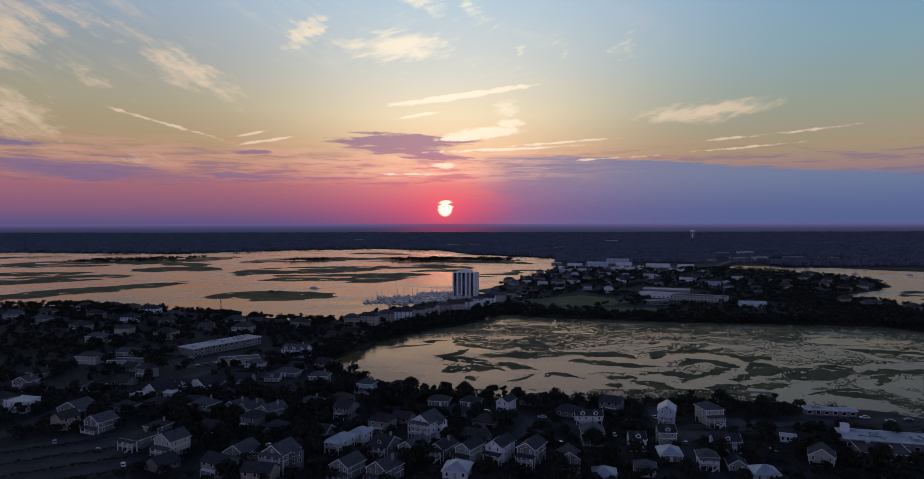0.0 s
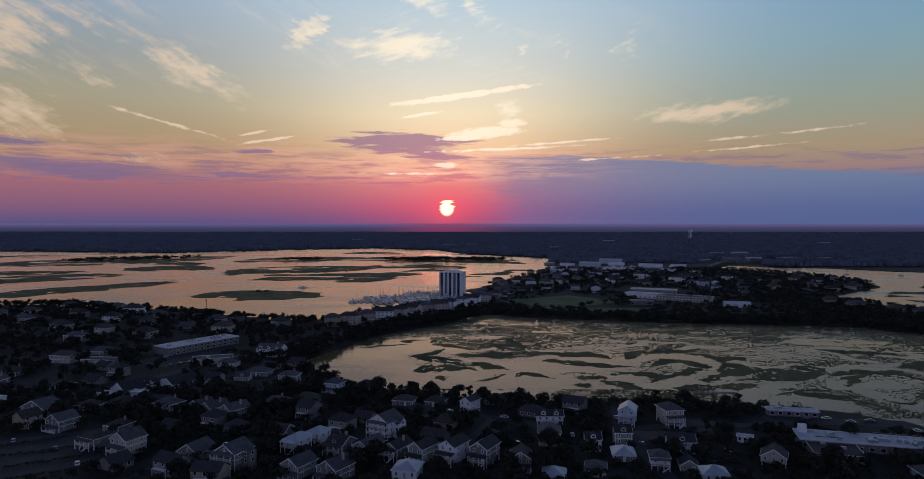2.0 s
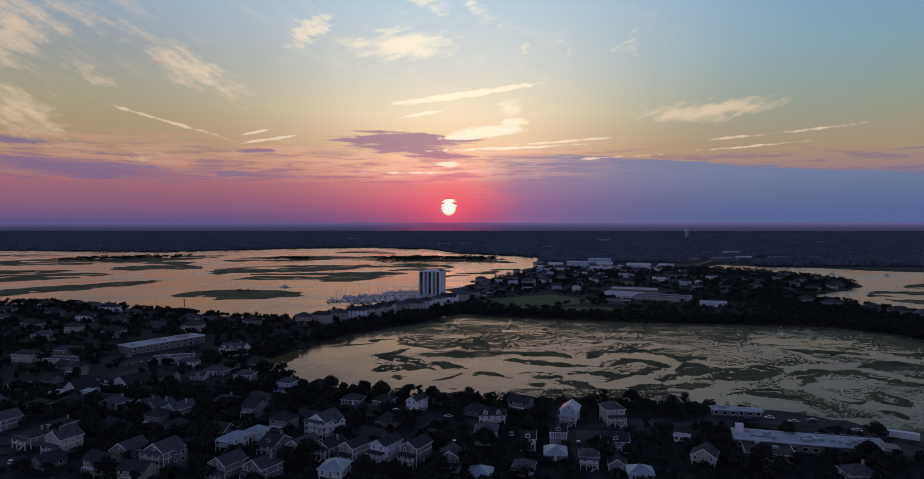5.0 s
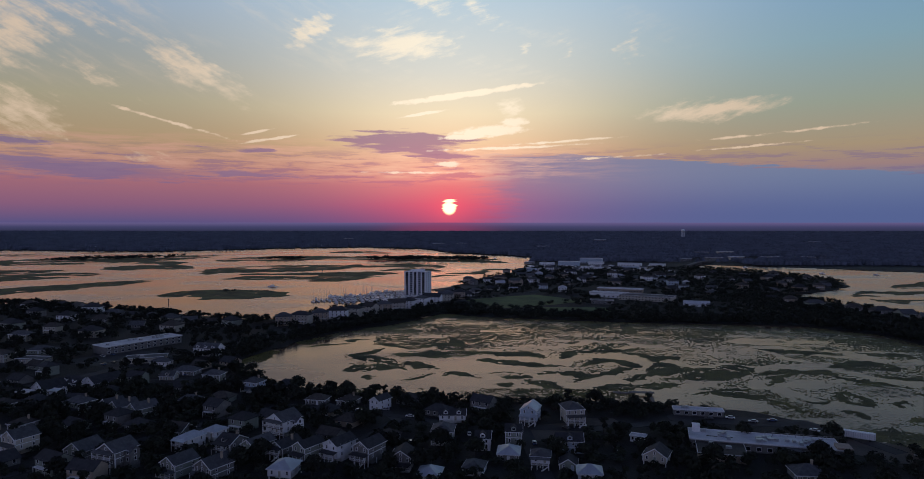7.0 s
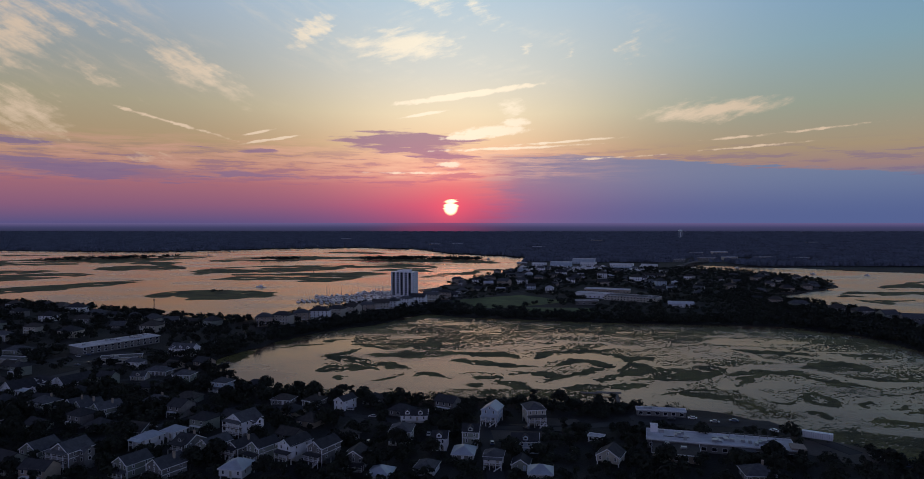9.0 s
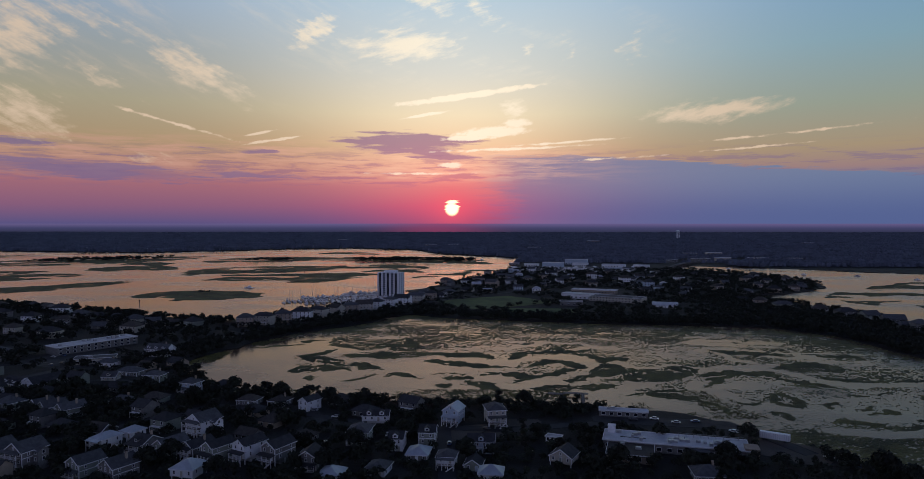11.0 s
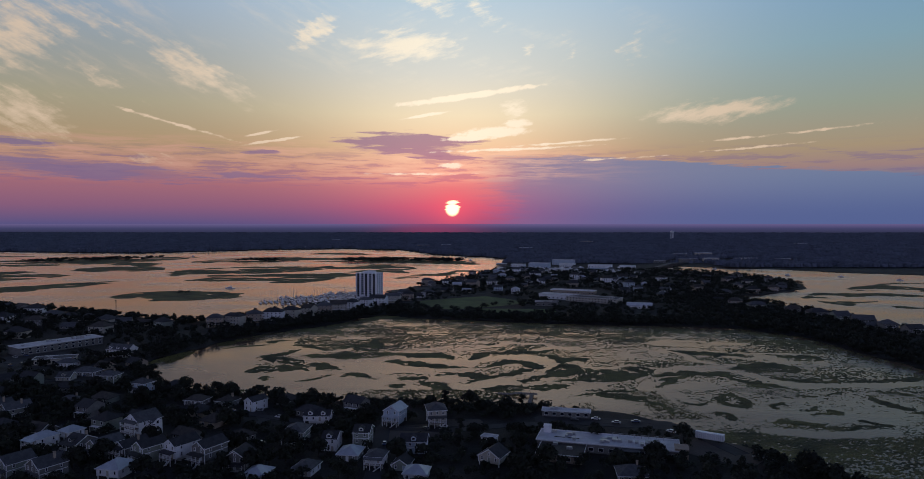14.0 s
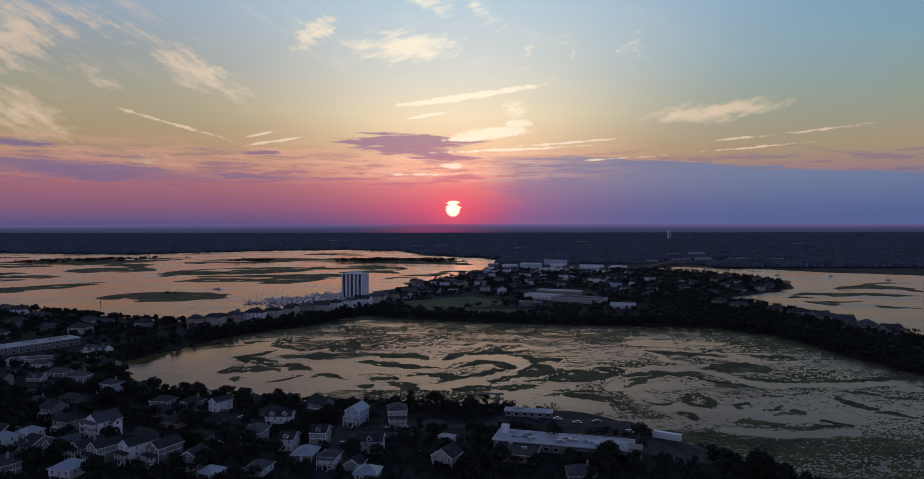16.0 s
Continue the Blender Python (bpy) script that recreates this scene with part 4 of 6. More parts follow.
HOUSES_SOUTH = [
    (106.1, 271.8, 7.8, 9, -10, 1, "gable", 4, 0, 0, 0),
    (143.2, 278.3, 10.8, 11, -26, 1, "gable", 2, 0, 1.5, 0),
    (19.0, 356.1, 7.2, 12, -30, 2, "gable", 0, 0, 0, 0),
    (0.8, 364.2, 10.5, 11, -20, 1, "hip", 3, 2, 0, 0),
    (-16.4, 365.8, 12.4, 10, -10, 1, "hip", 3, 2, 0, 0),
    (-59.6, 392.4, 10.7, 10, -20, 2, "hip", 1, 1, 0, 1),
    (-47.6, 263.5, 9.7, 13, -28, 2, "gable", 4, 1, 0, 1),
    (-32.6, 260.2, 10.9, 13, -30, 2, "gable", 3, 1, 0, 1),
    (-4.9, 260.0, 10.9, 12, -10, 1, "hip", 0, 3, 1.8, 0),
    (68.4, 266.2, 9.0, 11, -12, 1, "hip", 0, 1, 0, 0),
    (51.2, 259.0, 9.6, 11, -8, 1, "hip", 0, 3, 0, 0),
    (112.8, 261.5, 10.3, 10, -6, 1, "hip", 0, 3, 0, 0),
    (196.3, 262.0, 12.5, 12, -4, 1, "hip", 3, 1, 0, 0),
]
HOUSES_WEST = [
    (-126.6, 496.6, 21.9, 12, -14, 2, "side", 0, 1, 0, 1),
    (-177.6, 388.9, 15.1, 16, -30, 1, "gable", 0, 0, 0, 0),
    (-155.2, 405.5, 13.6, 22, -28, 1, "gable", 0, 0, 0, 0),
    (-170.2, 402.6, 19.1, 11, -28, 1, "side", 0, 0, 0, 0),
    (-116.0, 433.3, 16.9, 11, -10, 1, "hip", 3, 1, 0, 0),
    (-91.5, 414.5, 12.7, 10, -6, 1, "hip", 4, 1, 2, 0),
    (-145.1, 459.9, 14.1, 10, -10, 1, "hip", 0, 1, 0, 0),
    (-121.7, 419.6, 10.0, 9, 0, 1, "side", 2, 1, 0, 0),
    (-220.6, 396.0, 11.4, 10, -10, 1, "hip", 0, 1, 0, 0),
    (-261.6, 398.2, 12.2, 10, -10, 2, "gable", 3, 1, 0, 0),
    (-237.8, 467.3, 23.8, 12, -6, 1, "flat", 2, 1, 0, 0),
    (-252.1, 499.5, 21.2, 12, -6, 1, "hip", 4, 1, 0, 0),
    (-264.1, 470.8, 17.6, 12, -10, 2, "hip", 2, 2, 0, 0),
]
HOUSES_BLOCKS = [
    (-234.3, 353.2, 14.9, 12, -14, 2, "flat", 0, 3, 0, 0),
    (-273.9, 432.0, 14.7, 12, -10, 1, "hip", 3, 2, 0, 0),
    (-198.2, 341.6, 17.3, 13, -18, 2, "gable", 3, 1, 0, 1),
    (-174.7, 319.8, 10.8, 12, -24, 2, "gable", 3, 1, 0, 1),
    (-144.8, 295.8, 11.0, 12, -26, 1, "hip", 4, 2, 2, 1),
    (-126.2, 286.5, 11.1, 12, -26, 2, "gable", 2, 1, 2, 1),
    (-136.2, 348.0, 12.9, 12, -24, 2, "hip", 4, 1, 0, 1),
    (-179.7, 353.3, 12.0, 11, -20, 1, "hip", 3, 2, 0, 0),
    (-167.7, 378.9, 11.0, 6, -16, 1, "flat", 0, 3, 0, 0),
    (-183.9, 376.2, 9.6, 6, -16, 1, "flat", 0, 3, 0, 0),
    (-147.3, 319.6, 9.7, 11, -20, 1, "hip", 3, 2, 0, 0),
    (-68.6, 312.0, 11.6, 11, -20, 1, "side", 3, 2, 0, 0),
    (-302.4, 551.4, 18.8, 12, -8, 2, "hip", 2, 1, 0, 0),
]
WORDS_WALL = ("white", "pale blue", "cream", "grey shingled", "sage green", "tan")
WORDS_ROOF = ("charcoal shingle roof", "grey shingle roof", "brown shingle roof", "pale metal roof", "white flat roof")
PLOTS = []
for rows in (HOUSES_CENTRE, HOUSES_EAST, HOUSES_SOUTH, HOUSES_WEST, HOUSES_BLOCKS):
    for (x, y, w, d, turn, lv, style, wall, roof, piles, porch) in rows:
        w, d = w * 0.86, d * 0.86
        words = "%s %s-storey beach house with %s" % (WORDS_WALL[wall], ("one", "two", "three")[lv - 1], WORDS_ROOF[roof])
        if piles:
            words += " on pilings"
        house(x, y, w, d, turn, lv, style, wall, roof, piles, porch, label=words)
        PLOTS.append((x, y, max(w, d) * 0.62))



# ---- streets and lots ----
def road(name, points, width, mat, label):
    """A flat strip along a rough line, a little above the ground, with low kerbs."""
    ps = [Vector(p) for p in points]
    line = []
    for a, c in zip(ps, ps[1:]):
        k = max(1, int((c - a).length / 12))
        line += [a.lerp(c, j / k) for j in range(k)]
    line.append(ps[-1])
    verts, faces = [], []
    prof = ((-1.06, 0.02), (-1.06, 0.16), (-1.0, 0.16), (-1.0, 0.05), (0, 0.09), (1.0, 0.05), (1.0, 0.16), (1.06, 0.16), (1.06, 0.02))
    for i, p in enumerate(line):
        d = (line[min(i + 1, len(line) - 1)] - line[max(i - 1, 0)]).normalized()
        s = Vector((-d.y, d.x)) * width / 2
        for k, h in prof:
            verts.append((p.x - s.x * k, p.y - s.y * k, GROUND_Z + h))
    n = len(prof)
    for i in range(len(line) - 1):
        for j in range(n - 1):
            faces.append((i * n + j, i * n + j + 1, i * n + n + j + 1, i * n + n + j))
    return tagged(raw(name, verts, faces, mat), label, "road", kind="structure")


ROADS = [
    ([(-218, 300), (-214, 360), (-189, 400), (-157, 481), (-114, 558), (-88, 620), (-50, 700), (12, 775), (70, 850), (150, 935), (399, 1234), (470, 1340)], 9.0),
    ([(-150, 215), (-112, 262), (-70, 318), (-34, 362)], 6.0),
    ([(-20, 215), (12, 290), (30, 335), (16, 362)], 5.5),
    ([(-34, 362), (16, 348), (48, 334), (60, 300)], 5.5),
    ([(98, 210), (95, 273), (91, 325), (97, 362)], 6.5),
    ([(91, 325), (125, 322), (150, 330), (205, 338), (238, 322), (250, 290)], 7.0),
    ([(-300, 470), (-235, 455), (-157, 481)], 7.0),
    ([(-290, 400), (-189, 400), (-120, 420), (-75, 400)], 6.0),
]
for pts_, wd in ROADS:
    road("road", pts_, wd, ASPHALT, "dark worn asphalt street between beach houses")


def near_road(x, y, gap):
    for pts_, wd in ROADS:
        for (ax, ay), (bx, by) in zip(pts_, pts_[1:]):
            l2 = (bx - ax) ** 2 + (by - ay) ** 2
            t = max(0, min(1, ((x - ax) * (bx - ax) + (y - ay) * (by - ay)) / l2))
            if (x - ax - t * (bx - ax)) ** 2 + (y - ay - t * (by - ay)) ** 2 < (wd / 2 + gap) ** 2:
                return True
    return False


def lot(name, cx, cy, w, d, turn, mat, label, category="ground", lift=0.03):
    """A patch of made ground with an uneven outline."""
    n = 40
    bm = bmesh.new()
    ring, low = [], []
    c, s = math.cos(radians(turn)), math.sin(radians(turn))
    for i in range(n):
        a = 2 * math.pi * i / n
        ca, sa = math.cos(a), math.sin(a)
        k = 1 / max(abs(ca), abs(sa)) ** 0.8
        k *= 1 + 0.06 * noise.noise((cx + ca * 2, cy + sa * 2, 2.0))
        x, y = ca * k * w / 2, sa * k * d / 2
        p = (cx + c * x - s * y, cy + s * x + c * y)
        ring.append(bm.verts.new((*p, GROUND_Z + lift)))
        low.append(bm.verts.new((*p, GROUND_Z - 0.2)))
    bm.faces.new(ring)
    for i in range(n):
        j = (i + 1) % n
        bm.faces.new((ring[j], ring[i], low[i], low[j]))
    return tagged(part(name, bm, mat), label, category, kind="structure")


lot("lawn", 128, 828, 120, 96, 35, LAWN, "open green ball field lawn behind the marsh", "lawn")
lot("lawn", 178, 752, 90, 34, -4, LAWN, "dark mown lawn beside the school", "lawn", 0.04)
lot("infield", 198, 712, 30, 14, -4, SAND, "bare sandy ball field infield", "ground", 0.06)
lot("parking_lot", -172, 278, 92, 60, 30, ASPHALT, "large dark parking lot with planted rows", "parking lot")
lot("parking_lot", -188, 484, 52, 44, 60, ASPHALT, "asphalt parking lot in front of the shops", "parking lot")
lot("parking_lot", 200, 336, 70, 14, -9, ASPHALT, "worn asphalt yard behind the motel", "parking lot", 0.12)
lot("sand_lot", 108, 318, 34, 24, 10, SAND, "bare sandy clearing beside the street", "ground")
lot("sand_lot", 126, 334, 26, 12, 0, SAND, "bare sandy clearing beside the street", "ground", 0.05)
lot("sand_lot", 243, 294, 34, 26, -40, SAND, "brown bare sand and grass by the trailer", "ground")
lot("parking_lot", 60, 985, 50, 120, -40, ASPHALT, "asphalt parking lot beside the condominium tower", "parking lot")
lot("boatyard", 300, 1380, 240, 150, -20, CONCRETE, "wide concrete boatyard beside the sound", "yard")

# ---- larger buildings ----
def low_building(x, y, w, d, h, turn, wall, roof, label, category="building", bays=None, units=4, storeys=1):
    """A long flat-roofed building with parapet, a row of windows to each storey and plant on the roof."""
    root = new("building")
    root.matrix_basis = pose(x, y, GROUND_Z, 0, 0, turn)
    tagged(root, label, category)
    part("wall", boxes((0, 0, 0, w, d, h)), WALLS[wall], root)
    part("roof", boxes((0, 0, h, w + 0.8, d + 0.8, 0.28)), ROOFS[roof], root)
    part("parapet", boxes((0, -d / 2 - 0.3, h + 0.28, w + 0.8, 0.2, 0.35), (0, d / 2 + 0.3, h + 0.28, w + 0.8, 0.2, 0.35),
                          (-w / 2 - 0.3, 0, h + 0.28, 0.2, d + 0.4, 0.35), (w / 2 + 0.3, 0, h + 0.28, 0.2, d + 0.4, 0.35)), TRIM, root)
    bays = bays or max(3, int(w / 5))
    for k in range(storeys):
        for i in range(bays):
            far_window(root, -w / 2 + (i + 0.5) * w / bays, -d / 2, k * h / storeys + 0.9, min(2.2, round(w / bays * 0.5, 1)), 1.6)
    r = random.Random(int(x * 3 + y))
    for i in range(units):
        sx, sy = r.uniform(1.2, 2.8), r.uniform(1.0, 2.0)
        u = part("roof_unit", boxes((0, 0, 0, sx, sy, r.uniform(0.7, 1.3)), (0, 0, -0.05, sx + 0.2, sy + 0.2, 0.12)), METAL, root)
        u.matrix_basis = pose(r.uniform(-0.42, 0.42) * w, r.uniform(-0.3, 0.3) * d, h + 0.33, 0, 0, r.choice((0, 90)))
    return root


def motel():
    x, y, turn = 193.5, 296.5, -14.5
    root = low_building(x, y, 60, 15.0, 3.7, turn, 3, 4, "long low motel with white membrane roof and roof plant", "motel", 14, 26)
    part("stair_tower", boxes((-27, 4.6, 3.98, 3.2, 3.2, 3.0), (-27, 4.6, 6.98, 3.5, 3.5, 0.2)), WALLS[0], root, "white block stair tower on the roof")
    # thin black plate on the uncut roof stands for an opening's shade
    part("roof_shade_strip", boxes((-17.5, -1.6, 3.99, 11, 1.0, 0.05)), RUBBER, root, "dark narrow strip on the roof, painted shade of an opening")
    for i in range(9):
        part("roof_pipe", boxes((2 + i * 3.1, 5.6, 3.98, 0.25, 0.25, 1.6)), METAL, root)
        part("roof_rail", boxes((3.5 + i * 3.1, 5.6, 5.5, 3.0, 0.08, 0.08)), METAL, root)
    part("end_block", boxes((30.9, -4.0, 0, 5.5, 7.0, 4.8), (30.9, -4.0, 4.8, 5.8, 7.3, 0.25)), WALLS[5], root, "tan rendered end block")
    part("canopy", boxes((9, -9.6, 3.2, 10, 4.2, 0.25)), ROOFS[1], root, "grey flat canopy over the drive")
    for i in range(4):
        part("canopy_post", boxes((4.6 + i * 2.9, -11.3, 0, 0.2, 0.2, 3.2)), METAL, root)
    wing = low_building(172.5, 287.5, 19, 18.5, 2.9, turn, 5, 2, "low brown-roofed motel wing beside dark trees", "motel", 5, 2)
    return root, wing


motel()


def trailer(x, y, turn):
    root = new("trailer")
    root.matrix_basis = pose(x, y, GROUND_Z, 0, 0, turn)
    tagged(root, "long white box trailer parked on bare sand", "trailer")
    bm = boxes((0, 0, 1.0, 12.6, 2.6, 2.9))
    bmesh.ops.bevel(bm, geom=bm.edges[:], offset=0.12, segments=1, affect="EDGES")
    part("body", bm, HULL, root)
    for i in range(14):
        part("panel_rib", boxes((-5.9 + i * 0.9, -1.32, 1.1, 0.08, 0.06, 2.6)), METAL, root)
    part("chassis", boxes((0, 0, 0.75, 12, 1.2, 0.25)), METAL, root)
    for px in (-4.6, -3.4, 4.2):
        for py in (-1.0, 1.0):
            bm = bmesh.new()
            bmesh.ops.create_cone(bm, cap_ends=True, segments=14, radius1=0.5, radius2=0.5, depth=0.3, matrix=Matrix.Translation((px, py, 0.5)) @ Matrix.Rotation(radians(90), 4, "X"))
            part("wheel", bm, RUBBER, root)


trailer(242, 308, -31)
low_building(182, 346.5, 24, 5.5, 2.8, -10, 3, 4, "low white-roofed store building behind the motel yard", "building", 6, 2)
low_building(142, 305, 6.5, 4.0, 2.4, -24, 0, 4, "small white flat-roofed shed among dark trees", "shed", 3, 0)
low_building(-191, 522, 62, 17, 5.6, 57, 3, 4, "long two-storey shop block with white roof", "shop", 12, 12, 2)
low_building(-160, 470, 26, 12, 3.6, 20, 2, 1, "low cream shop with grey flat roof", "shop", 5, 3)

# school and neighbours on the developed island
low_building(280, 838, 64, 24, 5.6, -30, 2, 1, "long pale school building with grey roof", "school", 16, 5, 2)
low_building(240, 872, 46, 18, 5.5, -30, 0, 4, "white-roofed school wing beside the lawn", "school", 8, 3)
low_building(268, 935, 60, 18, 4.2, -22, 5, 4, "long pale school wing behind dark trees", "school", 16, 5)
low_building(218, 800, 26, 12, 4.5, -10, 3, 1, "small grey ball field clubhouse", "clubhouse", 4, 1)


def arched_hall(x, y, w, d, h, turn):
    root = new("tent_hall")
    root.matrix_basis = pose(x, y, GROUND_Z, 0, 0, turn)
    tagged(root, "white arched fabric hall with low walls", "hall")
    part("wall", boxes((0, 0, 0, w, d, h * 0.45)), WALLS[0], root)
    bm = bmesh.new()
    rings = []
    for q in (-w / 2 - 0.3, w / 2 + 0.3):
        rings.append([bm.verts.new((q, math.cos(a) * (d / 2 + 0.3), h * 0.45 + math.sin(a) * h * 0.55)) for a in [math.pi * k / 14 for k in range(15)]])
    for k in range(14):
        bm.faces.new((rings[0][k], rings[0][k + 1], rings[1][k + 1], rings[1][k]))
    for r_ in rings:
        bm.faces.new(r_)
    bmesh.ops.recalc_face_normals(bm, faces=bm.faces)
    part("roof", bm, ROOFS[4], root)
    for i in range(5):
        window(root, -w / 2 + (i + 0.5) * w / 5, -d / 2, 0.6, 1.8, 1.4)


arched_hall(322, 782, 28, 18, 6.0, -14)
BIG = [(176, 347, 7), (188, 345, 7), (168, 304, 9), (180, 300, 9), (192, 297, 9), (204, 294, 9), (216, 291, 9), (224, 288, 8), (172, 287, 12), (242, 308, 9), (142, 305, 6), (-191, 522, 32), (-160, 470, 14), (278, 842, 48), (240, 872, 26), (268, 940, 60), (218, 800, 14), (322, 782, 22),
       (110, 806, 46), (150, 850, 46), (178, 752, 40), (-172, 278, 40), (-188, 484, 24), (200, 336, 22), (222, 330, 18), (180, 340, 18), (108, 318, 12), (126, 334, 10), (243, 294, 13), (60, 985, 34)]

# boatyard sheds at the head of the sound
SHEDS = [(268, 1440, 52, 34, 13, 1), (330, 1470, 40, 26, 9, 0), (395, 1440, 60, 24, 8, 0), (225, 1470, 36, 24, 7, 0), (300, 1345, 54, 20, 6, 0), (380, 1360, 44, 20, 7, 1), (450, 1430, 40, 20, 7, 0), (190, 1500, 26, 16, 6, 3), (330, 1530, 60, 26, 15, 1)]
for x, y, w, d, h, wall in SHEDS:
    low_building(x, y, w * 0.8, d * 0.8, h * 0.7, -18, wall, 4, "pale metal boat storage shed with white roof", "boat shed", 8, 2)
    BIG.append((x, y, w * 0.7))

# ---- distant houses ----
def cottage(x, y, w, d, turn, levels, wall, roof, style):
    root = new("house")
    root.matrix_basis = pose(x, y, land_z(x, y), 0, 0, turn)
    tagged(root, "%s %s-storey shore house with %s" % (WORDS_WALL[wall], ("one", "two", "three")[levels - 1], WORDS_ROOF[roof]), "house", "shore houses")
    h = levels * 2.9
    rise = min(w, d) * 0.3
    part("wall", body_mesh(w, d, 0, h, 0 if style == "hip" else rise, "x"), WALLS[wall], root)
    part("roof", hip(w, d, h + 0.1, rise) if style == "hip" else gable(w, d, h, rise, "x"), ROOFS[roof], root)
    n = max(2, int(w / 3.4))
    for k in range(levels):
        for i in range(n):
            far_window(root, -w / 2 + (i + 0.5) * w / n, -d / 2, k * 2.9 + 0.9, 1.3, 1.5)
    if levels > 1:
        part("porch", boxes((0, -d / 2 - 1.0, 2.7, w * 0.7, 2.0, 0.2), (-w * 0.33, -d / 2 - 1.9, 0, 0.25, 0.25, 2.7), (w * 0.33, -d / 2 - 1.9, 0, 0.25, 0.25, 2.7)), TRIM, root)
    return root


hr = random.Random(11)
SHORE_ROW = [(-461, 684), (-452, 722), (-425, 748), (-396, 764), (-362, 736), (-339, 722), (-305, 700), (-277, 684), (-252, 672), (-229, 664), (-205, 650), (-182, 640), (-157, 630), (-380, 690), (-330, 660),
             (-285, 640), (-240, 620), (-200, 600), (-410, 650), (-350, 610), (-300, 590), (-255, 570)]
CONDO_ROW = [(-110, 634), (-96, 646), (-82, 662), (-68, 678), (-54, 694), (-40, 712), (-28, 728), (-16, 744), (-4, 760), (8, 782), (20, 802), (34, 826), (50, 850)]
CREEK_ROW = [(440, 808), (450, 771), (474, 736), (488, 711), (499, 688), (506, 660), (512, 630), (520, 606), (430, 840), (460, 790), (540, 570), (505, 640)]
SPIT_ROW = [(449, 977), (475, 938), (515, 945), (555, 972), (575, 992), (556, 1068), (492, 1067), (564, 1155), (484, 1117), (422, 1019), (520, 1010), (540, 1110), (596, 1040), (610, 1120), (590, 1200), (530, 1180), (450, 1060), (500, 1240), (440, 1130), (400, 960), (380, 900)]
ISLE_ROW = [(60, 1040), (90, 1060), (110, 1100), (70, 920), (95, 950), (130, 1010), (160, 1060), (190, 1110), (220, 1160), (150, 1180), (180, 1230), (240, 1220), (210, 1280), (250, 1100), (300, 1150), (340, 1080), (380, 1150), (360, 1010), (280, 1030)]
for row, lv, walls in ((SHORE_ROW, (1, 2, 2), (0, 2, 3, 4)), (CONDO_ROW, (3,), (2, 5, 0)), (CREEK_ROW, (2, 2, 1), (3, 3, 5, 4)), (SPIT_ROW, (1, 2), (0, 3, 5, 2)), (ISLE_ROW, (1, 2, 3), (0, 2, 1, 5))):
    for x, y in row:
        w = hr.uniform(13, 20) if lv != (1, 2) else hr.uniform(11, 17)
        cottage(x, y, w, hr.uniform(10, 13), hr.uniform(-40, 20), hr.choice(lv), hr.choice(walls), hr.choice((0, 1, 1, 2)), hr.choice(("hip", "hip", "side")))
        PLOTS.append((x, y, w * 0.5))
PLOTS += BIG

# further cottages between the streets
made_ = tries_ = 0
while made_ < 32 and tries_ < 6000:
    tries_ += 1
    x, y = hr.uniform(-260, 90), hr.uniform(235, 470)
    if on_water(x, y) or near_road(x, y, 6) or any((x - a) ** 2 + (y - c) ** 2 < (r + 7) ** 2 for a, c, r in PLOTS) or abs(x) > y * 0.62 + 40:
        continue
    w = hr.uniform(9, 12)
    cottage(x, y, w, hr.uniform(8, 10), hr.choice((-28, -24, 62, -10)), hr.choice((1, 1, 2)), hr.choice((3, 3, 4, 5)), hr.choice((0, 0, 2)), hr.choice(("hip", "side")))
    PLOTS.append((x, y, w * 0.6))
    made_ += 1

# small buildings strewn over the developed island
made_ = tries_ = 0
while made_ < 52 and tries_ < 6000:
    tries_ += 1
    x, y = hr.uniform(20, 420), hr.uniform(850, 1400)
    if on_water(x, y) or near_road(x, y, 5) or any((x - a) ** 2 + (y - c) ** 2 < (r + 6) ** 2 for a, c, r in PLOTS) or (x > 120 and y < 900):
        continue
    w = hr.uniform(8, 14)
    cottage(x, y, w, hr.uniform(8, 11), hr.uniform(-40, 20), hr.choice((1, 1, 2)), hr.choice((0, 1, 2, 3, 5)), hr.choice((0, 1, 1, 4)), hr.choice(("hip", "side")))
    PLOTS.append((x, y, w * 0.6))
    made_ += 1

# far buildings on the mainland, pale specks among the woods
MAINLAND = [(640, 1640, 60, 12), (700, 1660, 50, 14), (560, 1600, 40, 10), (800, 1700, 70, 10), (880, 1690, 60, 9), (760, 1900, 60, 16), (690, 1880, 50, 14), (-60, 2500, 60, 14), (20, 2560, 50, 12),
            (-700, 2350, 30, 9), (-950, 2180, 26, 9), (-1200, 2250, 30, 9), (-480, 2420, 30, 9), (600, 2900, 70, 16), (1400, 2700, 60, 14), (300, 2300, 60, 12), (-500, 3100, 60, 14)]
for x, y, w, h in MAINLAND:
    b_ = low_building(x, y, w * 0.7, w * 0.3, h * 0.55, hr.uniform(-20, 20), hr.choice((2, 3, 5)), hr.choice((1, 1, 4)), "pale commercial building among mainland woods", "building", 6, 0, 2)
    b_.matrix_basis = Matrix.Translation((0, 0, land_z(x, y) - GROUND_Z)) @ b_.matrix_basis
    PLOTS.append((x, y, w * 0.9))


